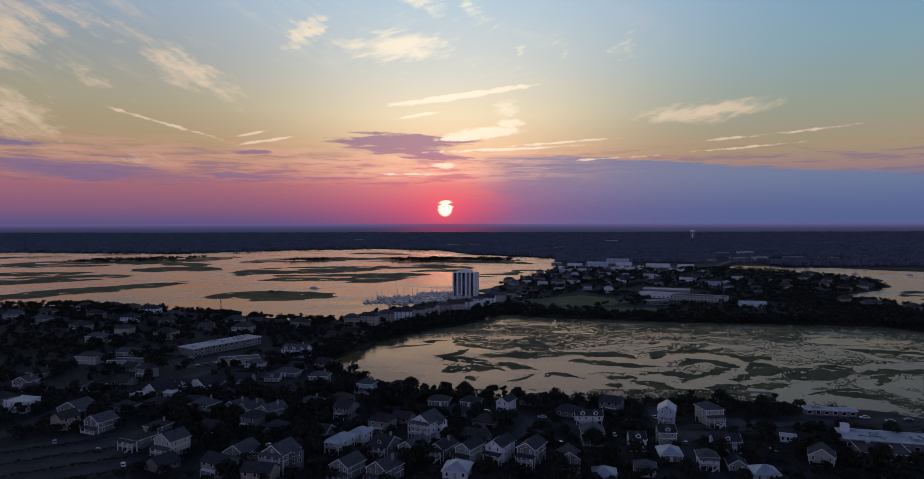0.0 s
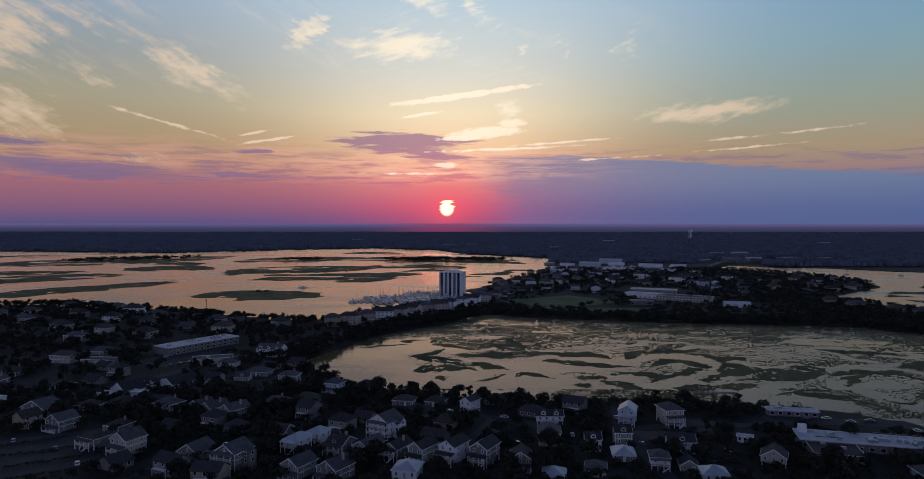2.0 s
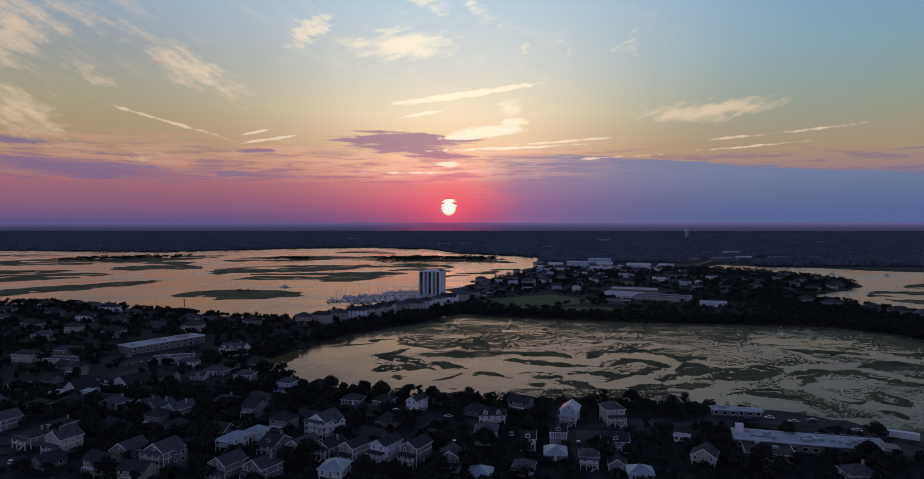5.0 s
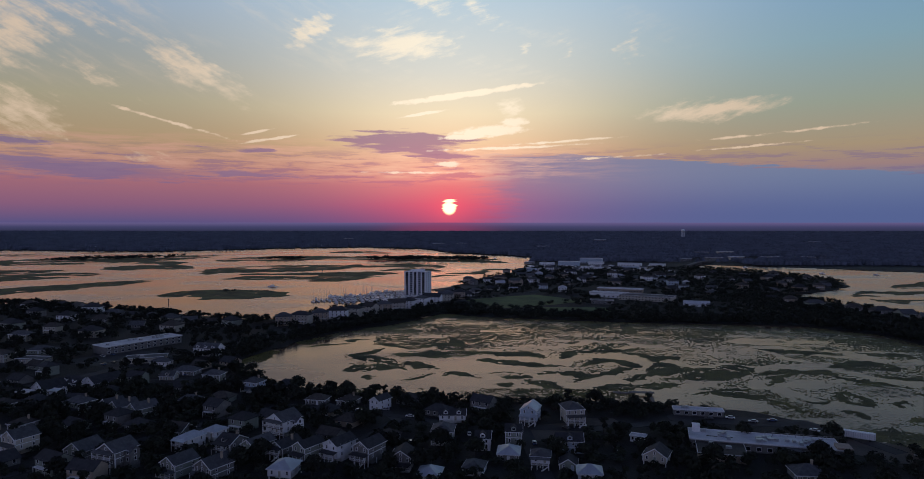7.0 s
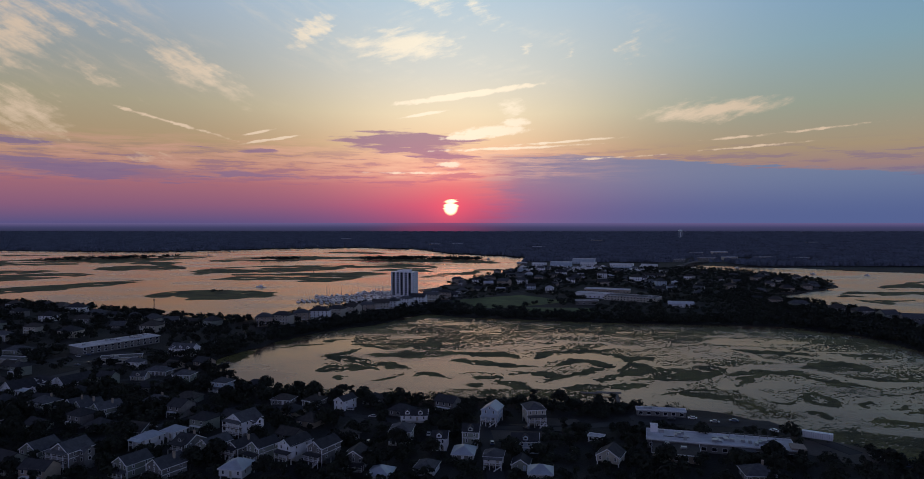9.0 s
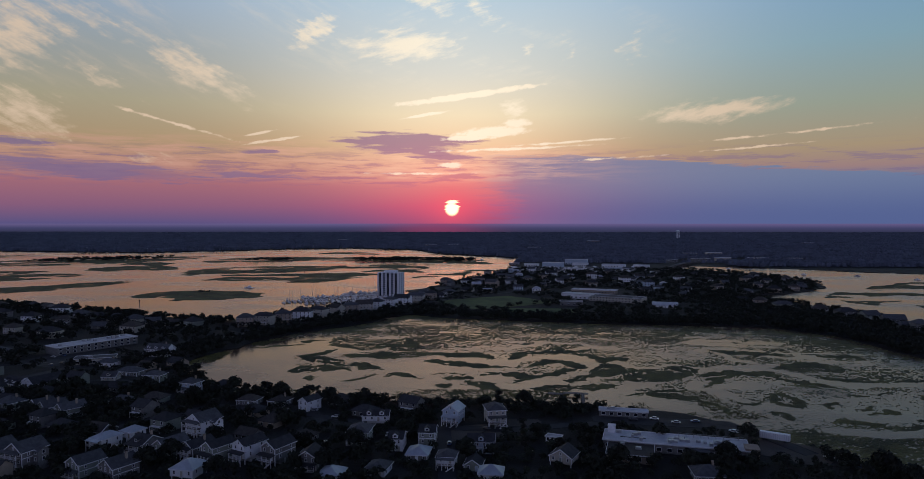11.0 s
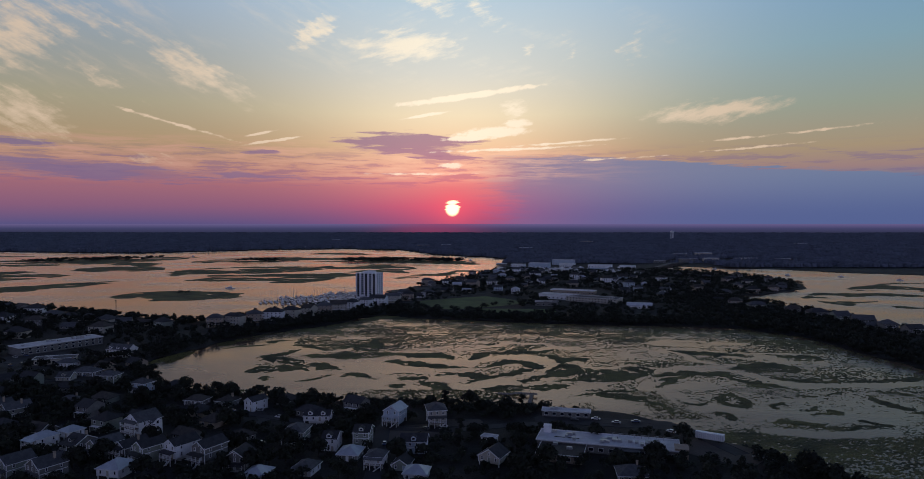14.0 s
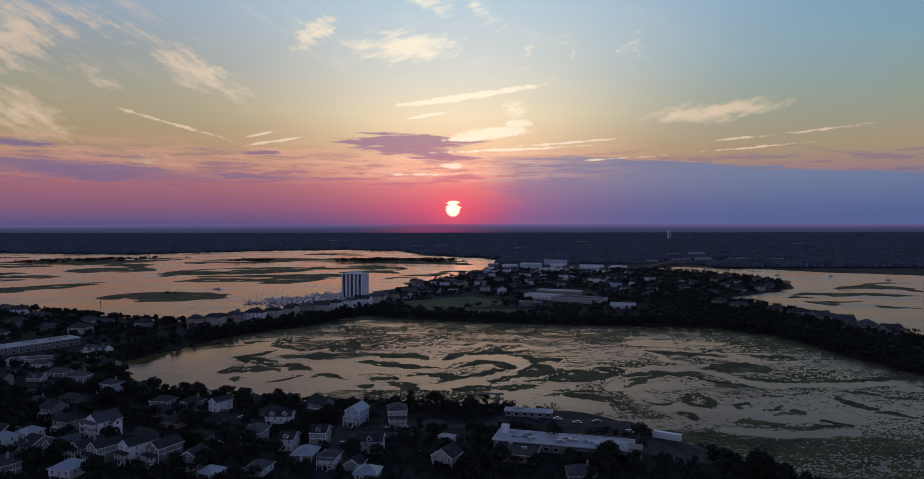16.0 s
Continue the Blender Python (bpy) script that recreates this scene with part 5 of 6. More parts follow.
def water_tower(x, y):
    root = new("water_tower")
    root.matrix_basis = pose(x, y, land_z(x, y))
    tagged(root, "white elevated water tower above distant woods", "water tower")
    bm = bmesh.new()
    bmesh.ops.create_uvsphere(bm, u_segments=20, v_segments=10, radius=9, matrix=Matrix.Translation((0, 0, 38)) @ Matrix.Diagonal((1.15, 1.15, 0.7, 1)))
    part("tank", bm, HULL, root)
    for i in range(6):
        a = i * math.pi / 3
        part("leg", boxes((math.cos(a) * 8, math.sin(a) * 8, 0, 0.9, 0.9, 36)), HULL, root)
    part("riser", boxes((0, 0, 0, 2, 2, 32)), HULL, root)


water_tower(1085, 3350)

# ---- causeway bridge ----
def bridge():
    root = new("bridge")
    tagged(root, "low concrete causeway bridge over the creek", "bridge")
    a, b = Vector((470, 1340, 0)), Vector((620, 1590, 0))
    n = 10
    ang = math.atan2(b.y - a.y, b.x - a.x)
    for i in range(n):
        p = a.lerp(b, (i + 0.5) / n)
        z = GROUND_Z + 0.3 + 5.5 * math.sin(math.pi * (i + 0.5) / n)
        seg = (b - a).length / n
        part("deck", boxes((p.x, p.y, z, seg + 0.2, 11, 0.8, ang)), CONCRETE, root)
        part("parapet", boxes((p.x - math.sin(ang) * -5.3, p.y - math.cos(ang) * 5.3, z + 0.8, seg + 0.2, 0.3, 0.9, ang)), CONCRETE, root)
        part("pier", boxes((p.x, p.y, -1.5, 1.5, 9, z + 1.5, ang)), CONCRETE, root)


bridge()

# ---- boats and docks ----
def hull_mesh(length, beam, depth_, sheer):
    bm = bmesh.new()
    rings = []
    for t in (0.0, 0.25, 0.5, 0.7, 0.85, 0.95, 1.0):
        wdt = beam / 2 * (0.86 + 0.14 * math.sin(math.pi * min(t * 1.4, 1))) * (1 - max(0, (t - 0.5) / 0.5) ** 2.2) + 0.03
        zt = depth_ + sheer * t * t
        y = (t - 0.45) * length
        rings.append([bm.verts.new(p) for p in ((-wdt, y, zt), (-wdt * 0.82, y, 0.1), (-wdt * 0.1, y, -0.35 + 0.3 * t), (wdt * 0.1, y, -0.35 + 0.3 * t), (wdt * 0.82, y, 0.1), (wdt, y, zt))])
    for a, b in zip(rings, rings[1:]):
        for i in range(6):
            j = (i + 1) % 6
            bm.faces.new((a[i], a[j], b[j], b[i]))
    bm.faces.new(rings[0])
    bm.faces.new(rings[-1])
    bmesh.ops.recalc_face_normals(bm, faces=bm.faces)
    return bm


def motor_boat(length, canvas):
    root = new("motor_boat")
    b = length * 0.31
    part("hull", hull_mesh(length, b, 1.1, 0.6), HULL, root)
    part("cabin", boxes((0, length * 0.05, 1.1, b * 0.72, length * 0.42, 1.2, 0, 0.86)), HULL, root)
    part("windscreen", boxes((0, length * 0.05, 1.7, b * 0.70, length * 0.43, 0.42, 0, 0.94)), GLASS, root)
    part("flybridge", boxes((0, -length * 0.02, 2.32, b * 0.62, length * 0.26, 0.7, 0, 0.9)), HULL, root)
    part("canopy", boxes((0, -length * 0.06, 4.0, b * 0.62, length * 0.24, 0.12)), CANVAS if canvas else TRIM, root)
    for sx in (-1, 1):
        part("canopy_post", boxes((sx * b * 0.27, -length * 0.14, 2.9, 0.06, 0.06, 1.1)), METAL, root)
    tagged(root, "white motor cruiser moored at the marina", "boat", "boats at the marina")
    return root


def sail_boat(length):
    root = new("sail_boat")
    b = length * 0.29
    part("hull", hull_mesh(length, b, 0.9, 0.4), HULL, root)
    part("cabin", boxes((0, length * 0.02, 0.9, b * 0.55, length * 0.38, 0.5, 0, 0.9)), HULL, root)
    part("mast", boxes((0, length * 0.10, 0.9, 0.22, 0.22, length * 1.15, 0, 0.6)), METAL, root)
    part("boom", boxes((0, -length * 0.12, 2.0, 0.3, length * 0.38, 0.35)), CANVAS, root)
    tagged(root, "white sailing yacht with bare mast at the marina", "boat", "boats at the marina")
    return root


FLEET = [motor_boat(13, False), motor_boat(10, True), motor_boat(16, False), sail_boat(11), sail_boat(13)]
DOCKS = [((8, 838), (-62, 806)), ((14, 864), (-98, 812)), ((20, 892), (-128, 822)), ((6, 918), (-112, 860)), ((0, 948), (-66, 912))]
used = set()
br = random.Random(4)
for a, c in DOCKS:
    a, c = Vector(a), Vector(c)
    d = (c - a).normalized()
    s = Vector((-d.y, d.x))
    ang = math.degrees(math.atan2(d.y, d.x))
    length = (c - a).length
    dock = new("dock")
    dock.matrix_basis = pose((a.x + c.x) / 2, (a.y + c.y) / 2, 0, 0, 0, ang)
    tagged(dock, "long weathered timber dock with mooring piles", "dock", "marina docks")
    part("walkway", boxes((0, 0, 0.7, length, 2.2, 0.25)), DECK, dock)
    k = int(length / 6.5)
    for i in range(k):
        px = -length / 2 + (i + 0.5) * length / k
        for sy in (-5.5, 5.5):
            part("finger", boxes((px, sy, 0.68, 0.9, 9, 0.2)), DECK, dock)
        for sy in (-10, 10):
            part("post", boxes((px, sy, -1, 0.3, 0.3, 3.4)), DECK, dock)
        for sy in (-1, 1):
            if br.random() < 0.86:
                f = br.randrange(5)
                p = a + d * ((i + 1.0) * length / k) + s * sy * 7.0
                m = pose(p.x, p.y, 0.0, 0, 0, ang + (0 if sy > 0 else 180) + br.uniform(-4, 4))
                if f in used:
                    copy_thing(FLEET[f], m)
                else:
                    FLEET[f].matrix_basis = m
                    used.add(f)
copy_thing(FLEET[2], pose(-227, 995, 0, 0, 0, 70))
for x, y in ((-640, 1850), (120, 1700), (700, 1250), (780, 1220), (620, 1400), (840, 1150)):
    copy_thing(FLEET[1], pose(x, y, 0, 0, 0, 40))


def stored_boat(length):
    root = new("stored_boat")
    part("hull", hull_mesh(length, length * 0.3, 1.2, 0.5), HULL, root)
    part("cabin", boxes((0, 0, 1.2, length * 0.2, length * 0.35, 1.3, 0, 0.8)), HULL, root)
    part("cradle", boxes((0, -length * 0.2, -1.4, length * 0.22, 0.4, 1.3)), METAL, root)
    part("cradle", boxes((0, length * 0.2, -1.4, length * 0.18, 0.4, 1.4)), METAL, root)
    return tagged(root, "white boat stored on a cradle in the boatyard", "boat", "boats in the boatyard")


STORED = stored_boat(13)
STORED.matrix_basis = pose(250, 1400, GROUND_Z + 1.4, 0, 0, 40)
for i in range(70):
    x, y = br.uniform(175, 440), br.uniform(1270, 1420)
    if not on_water(x, y) and all((x - a) ** 2 + (y - c) ** 2 > (r * 0.7) ** 2 for a, c, r in BIG):
        copy_thing(STORED, pose(x, y, GROUND_Z + 1.4, 0, 0, br.uniform(0, 360)))


def marker(x, y):
    root = new("channel_marker")
    root.matrix_basis = pose(x, y, 0)
    tagged(root, "dark channel marker post standing in the sound", "marker")
    part("post", boxes((0, 0, -1.5, 0.6, 0.6, 6.5)), DECK, root)
    part("board", boxes((0, -0.4, 4.0, 1.6, 0.15, 1.6)), PAINTS[2], root)


marker(-293, 800)
marker(-210, 1250)


def pier(x, y, turn):
    root = new("pier")
    root.matrix_basis = pose(x, y, 0, 0, 0, turn)
    tagged(root, "weathered timber pier with small floating dock on the marsh", "pier")
    part("walkway", boxes((0, 17, 1.4, 1.8, 34, 0.2)), DECK, root)
    part("platform", boxes((-4, 35, 1.3, 14, 4, 0.2)), DECK, root)
    part("float", boxes((-15, 37, 0.0, 10, 3, 0.5)), DECK, root)
    for i in range(9):
        for sx in (-0.8, 0.8):
            part("post", boxes((sx, 1 + i * 4.2, -1, 0.25, 0.25, 3.4)), DECK, root)
    for sx in (-0.85, 0.85):
        part("handrail", boxes((sx, 17, 2.5, 0.08, 34, 0.1)), DECK, root)


pier(163, 354, -8)

# ---- cars ----
def car(paint):
    root = new("car")
    bm = boxes((0, 0, 0.35, 1.8, 4.5, 0.55))
    bmesh.ops.bevel(bm, geom=bm.edges[:], offset=0.12, segments=2, affect="EDGES")
    body = part("body", bm, paint, root)
    part("cabin_glass", boxes((0, -0.2, 0.88, 1.6, 2.5, 0.5, 0, 0.8)), GLASS, root)
    part("roof", boxes((0, -0.2, 1.385, 1.27, 1.98, 0.05)), paint, root)
    for sx in (-0.82, 0.82):
        for sy in (-1.4, 1.4):
            bm = bmesh.new()
            bmesh.ops.create_cone(bm, cap_ends=True, segments=12, radius1=0.34, radius2=0.34, depth=0.22, matrix=Matrix.Translation((sx, sy, 0.34)) @ Matrix.Rotation(radians(90), 4, "Y"))
            part("wheel", bm, RUBBER, root)
    return root


CAR_SPOTS = [(-176, 470, 60), (-172, 476, 60), (-180, 464, 60), (-184, 458, 60), (-196, 492, 60), (-200, 486, 60), (-130, 424, 20), (-126, 426, 20), (-121, 428, 20), (-116, 430, 20), (-150, 440, 30), (-137, 446, 20),
             (-31, 342, 70), (22, 352, 80), (8, 350, 100), (36, 340, 80), (-58, 330, 30), (-88, 296, 40), (-92, 290, 40), (95, 300, 0), (92, 340, 5), (112, 322, 40), (120, 326, 70), (205, 334, 70),
             (215, 336, 80), (196, 340, 75), (185, 338, 80), (228, 320, 40), (258, 280, 60), (262, 274, 50), (255, 286, 60), (-160, 290, 30), (-140, 272, 30), (-185, 300, 30), (-205, 380, 20), (66, 312, 0), (40, 300, 20), (130, 292, 10)]
CARS = []
for i, (x, y, a) in enumerate(CAR_SPOTS):
    if i < 4:
        c = car(PAINTS[i])
        c.matrix_basis = pose(x, y, GROUND_Z + 0.1, 0, 0, a)
        tagged(c, ("white", "silver grey", "black", "dark blue")[i] + " car parked by the street", "car", "parked cars")
        CARS.append(c)
    else:
        copy_thing(CARS[(i * 7) % 5 % 4], pose(x, y, GROUND_Z + 0.1, 0, 0, a))

# ---- planting ----
def free(x, y, gap):
    return all((x - a) ** 2 + (y - b) ** 2 > (r + gap) ** 2 for a, b, r in PLOTS)


rng = random.Random(5)
count = 0
while count < 270:
    x, y = rng.uniform(-230, 330), rng.uniform(205, 400)
    if abs(x - 70) > 60 + y * 0.62 or on_water(x, y) or not free(x, y, 1.5) or near_road(x, y, 2.0):
        continue
    t = rng.choice(TREES)
    copy_thing(t, pose(x, y, GROUND_Z, 0, 0, rng.uniform(0, 360)))
    count += 1


def scatter(n, x0, x1, y0, y1, r0, r1, h0, h1, gap, fan=None):
    out = []
    tries = 0
    while len(out) < n and tries < n * 12:
        tries += 1
        x, y = rng.uniform(x0, x1), rng.uniform(y0, y1)
        if on_water(x, y) or not free(x, y, gap) or near_road(x, y, 1.5) or any(abs(x - a) < 16 and abs(y - b) < 16 for a, b in MARINA_CLEAR):
            continue
        out.append((x, y, rng.uniform(r0, r1), rng.uniform(h0, h1)))
    return out


MARINA_CLEAR = [(0, 930), (10, 880), (0, 840)]
near = scatter(1700, -260, 330, 200, 400, 1.6, 4.2, 2.2, 6.5, 1.0)
woods("garden_trees", near, "dense dark garden trees and shrubs between houses", 130, 0.8)
woods("tree_belt", scatter(1700, -560, 60, 330, 800, 2.4, 5.2, 4.5, 9.5, 0.5), "dense dark evergreen trees around shore houses", 80)


def fringe(poly, keep, n, d0, d1, r0, r1, h0, h1):
    """Bushes along a shore, on its landward side."""
    out = []
    k = 0
    pts_ = [p for p in poly if keep(*p)]
    while len(out) < n and k < n * 20:
        k += 1
        px, py = rng.choice(pts_)
        a = rng.uniform(0, 6.28)
        d = rng.uniform(d0, d1)
        x, y = px + math.cos(a) * d, py + math.sin(a) * d
        if inside(x, y, POND) or on_water(x, y) or not free(x, y, -1.0) or near_road(x, y, 0.5):
            continue
        out.append((x, y, rng.uniform(r0, r1), rng.uniform(h0, h1)))
    return out


woods("shore_scrub", fringe(SHORES[1], lambda x, y: y < 480 and x < 300, 520, 1, 12, 1.2, 2.8, 1.6, 4.2), "dark scrub along the near marsh shore", 80, 0.8)
woods("shore_trees", fringe(SHORES[1], lambda x, y: y >= 480 or (x > 400 and y > 300), 900, 4, 42, 2.6, 5.0, 4.5, 9.5), "dark dense trees along the far marsh shore", 70)
woods("sound_shore_trees", fringe(SHORES[0], lambda x, y: y < 830 and -520 < x < 10, 260, 3, 16, 2.2, 4.0, 4.0, 8.0), "dark trees along the sound shore", 80)
woods("creek_shore_trees", scatter(1100, 380, 640, 400, 900, 2.4, 4.6, 3.5, 8.0, -2.5), "dark dense trees between the marsh and the creek", 60)
woods("island_trees", scatter(3000, 40, 660, 640, 1380, 2.6, 5.4, 3.5, 8.0, -2.0), "dark trees spread over the developed island", 60)
hedge = [(-214 + i * 1.5 + k * 16 + rng.uniform(-.5, .5), 262 + i * 0.9 - k * 9 + 14 + rng.uniform(-.4, .4), rng.uniform(0.9, 1.5), rng.uniform(1.0, 1.9)) for k in range(5) for i in range(34)]
woods("hedge_rows", hedge, "low dark hedge rows across the parking lot", 60, 0.9)
# wooded rises on the marsh islands of the sound
isle = [(x, y, rng.uniform(5, 10), rng.uniform(5, 10)) for x in [rng.uniform(-940, -690) for _ in range(130)] for y in [1690 + 0.5 * (x + 800) + rng.uniform(-60, 60)]]
isle += [(rng.uniform(-450, -345), 1660 + rng.uniform(-25, 25), rng.uniform(4, 8), rng.uniform(5, 9)) for _ in range(50)]
isle += [(rng.uniform(-190, 100), 1650 + rng.uniform(-40, 30), rng.uniform(4, 9), rng.uniform(6, 13)) for _ in range(170)]
isle += [(-263 + rng.uniform(-8, 8), 925 + rng.uniform(-5, 5), rng.uniform(2, 4), rng.uniform(3, 5)) for _ in range(8)]
woods("marsh_island_trees", isle, "dark low trees on the marsh islands", 50)


# ---- marsh flats ----
def lattice(x, y, size, seed, sx=1.0):
    """Smooth value noise, -1 to 1, over arrays of places."""
    g = np.random.RandomState(seed).uniform(-1, 1, (256, 256))
    u, v = x / (size * sx) + 500.3, y / size + 500.7
    iu, iv = np.floor(u).astype(int), np.floor(v).astype(int)
    fu, fv = u - iu, v - iv
    fu, fv = fu * fu * (3 - 2 * fu), fv * fv * (3 - 2 * fv)
    a, b_ = g[iu % 256, iv % 256], g[(iu + 1) % 256, iv % 256]
    c, d = g[iu % 256, (iv + 1) % 256], g[(iu + 1) % 256, (iv + 1) % 256]
    return (a * (1 - fu) + b_ * fu) * (1 - fv) + (c * (1 - fu) + d * fu) * fv


# tidal channels: half breadth and the places they run through
CHANNELS = [
    (8.5, [(34, 493), (81, 496), (115, 478), (145, 497), (168, 501), (181, 487), (188, 466), (184, 449), (169, 434), (144, 424), (131, 410)]),
    (8.5, [(131, 410), (137, 392), (157, 394), (181, 403), (203, 416), (227, 430), (252, 449), (277, 463), (310, 466), (358, 486)]),
    (2.5, [(207, 485), (208, 468), (224, 466), (243, 476), (259, 463)]),
    (1.5, [(216, 462), (211, 445), (197, 419)]),
    (3, [(268, 523), (289, 536), (290, 514), (292, 485), (301, 479)]),
    (3, [(317, 508), (338, 500), (371, 498)]),
    (3, [(130, 533), (151, 541), (164, 562), (191, 554), (202, 529)]),
    (3, [(-5, 494), (-5, 514), (2, 531), (22, 517), (38, 527), (47, 586)]),
    (4, [(172, 517), (183, 529), (200, 537), (220, 530)]),
    (6, [(292, 463), (309, 454), (323, 429), (336, 417), (368, 418), (407, 424), (434, 427)]),
    (2.5, [(320, 514), (347, 515), (383, 507), (380, 482), (366, 470)]),
    (7, [(246, 415), (252, 381), (271, 358), (291, 353), (311, 345), (345, 347)]),
    (5, [(277, 323), (301, 321), (334, 327)]),
]
OPEN_WATER = [(-81, 414), (-94, 506), (-76, 548), (-18, 582), (-8, 543), (20, 512), (60, 500), (121, 482), (138, 484), (130, 433), (125, 400), (194, 410), (218, 394), (225, 361), (183, 334), (100, 353), (7, 363)]


def strip_reach(wx, wy, rows):
    """Metres outside (or, below nought, inside) the nearest of the bars, which taper to their ends."""
    best = np.full(wx.shape, 99.0)
    for x0, y0, x1, y1, x2, y2, width in rows:
        cx, cy = 2 * x1 - (x0 + x2) / 2, 2 * y1 - (y0 + y2) / 2
        lox, hix, loy, hiy = min(x0, cx, x2) - width - 9, max(x0, cx, x2) + width + 9, min(y0, cy, y2) - width - 9, max(y0, cy, y2) + width + 9
        zone = np.nonzero((wx > lox) & (wx < hix) & (wy > loy) & (wy < hiy))
        px, py, low = wx[zone], wy[zone], best[zone]
        k = 14
        for i in range(k):
            ta, tb = i / k, (i + 1) / k
            ax, ay = x0 * (1 - ta) ** 2 + cx * 2 * ta * (1 - ta) + x2 * ta * ta, y0 * (1 - ta) ** 2 + cy * 2 * ta * (1 - ta) + y2 * ta * ta
            bx, by = x0 * (1 - tb) ** 2 + cx * 2 * tb * (1 - tb) + x2 * tb * tb, y0 * (1 - tb) ** 2 + cy * 2 * tb * (1 - tb) + y2 * tb * tb
            l2 = (bx - ax) ** 2 + (by - ay) ** 2 + 1e-6
            t = np.clip(((px - ax) * (bx - ax) + (py - ay) * (by - ay)) / l2, 0, 1)
            half = width / 2 * np.sin(np.pi * np.clip(ta + (tb - ta) * t, 0.02, 0.98)) ** 0.6
            low = np.minimum(low, np.hypot(px - ax - t * (bx - ax), py - ay - t * (by - ay)) - half)
        best[zone] = low
    return best


def sheet(name, X, Y, z, keep, label):
    """One mesh of all the cells of a grid that touch what is kept."""
    cell = keep[:-1, :-1] | keep[1:, :-1] | keep[:-1, 1:] | keep[1:, 1:]
    use = np.zeros(X.shape, bool)
    for a, c in ((0, 0), (1, 0), (0, 1), (1, 1)):
        use[a:X.shape[0] - 1 + a, c:X.shape[1] - 1 + c] |= cell
    ids = np.full(X.shape, -1)
    ids[use] = np.arange(use.sum())
    verts = np.stack([X[use], Y[use], z[use]], 1)
    r, c = np.nonzero(cell)
    faces = np.stack([ids[r, c], ids[r, c + 1], ids[r + 1, c + 1], ids[r + 1, c]], 1)
    return tagged(raw(name, verts.tolist(), faces.tolist(), MUD), label, "marsh", kind="structure")


def marsh_islands(name, rows, zone, step, grain, label, seed):
    x0, x1, y0, y1 = zone
    X, Y = np.meshgrid(np.arange(x0, x1, step[0]), np.arange(y0, y1, step[1]))
    wx = X + grain * 0.8 * lattice(X, Y, grain * 2.2, seed) + grain * 0.3 * lattice(X, Y, grain * 0.7, seed + 1)
    wy = Y + grain * 0.9 * lattice(X, Y, grain * 2.2, seed + 2) + grain * 0.4 * lattice(X, Y, grain * 0.7, seed + 3)
    d = strip_reach(wx, wy, rows)
    z = np.clip(-d / (grain * 0.35), -1, 1) * 0.22
    z += 0.26 * np.where(d < 0, lattice(X, Y, grain * 1.0, seed + 4, 1.8) + 0.5 * lattice(X, Y, grain * 0.4, seed + 5, 1.6), 0)
    z = np.where((lattice(X, Y, grain * 2.4, seed + 6, 2.6) > 0.52) & (d < 0), -0.25, z)
    z = np.clip(z, -0.3, 0.5)
    sheet(name, X, Y, z, z > -0.2, label)


marsh_islands("sound_marsh", SOUND_MARSH_NEAR + SOUND_MARSH_FAR, (-1400, 180, 760, 2120), (2.6, 5.0), 11.0, "low olive marsh islands in the tidal sound", 31)
marsh_islands("creek_marsh", CREEK_MARSH, (440, 1010, 760, 1180), (2.4, 4.0), 9.0, "low olive marsh islands in the tidal creek", 47)


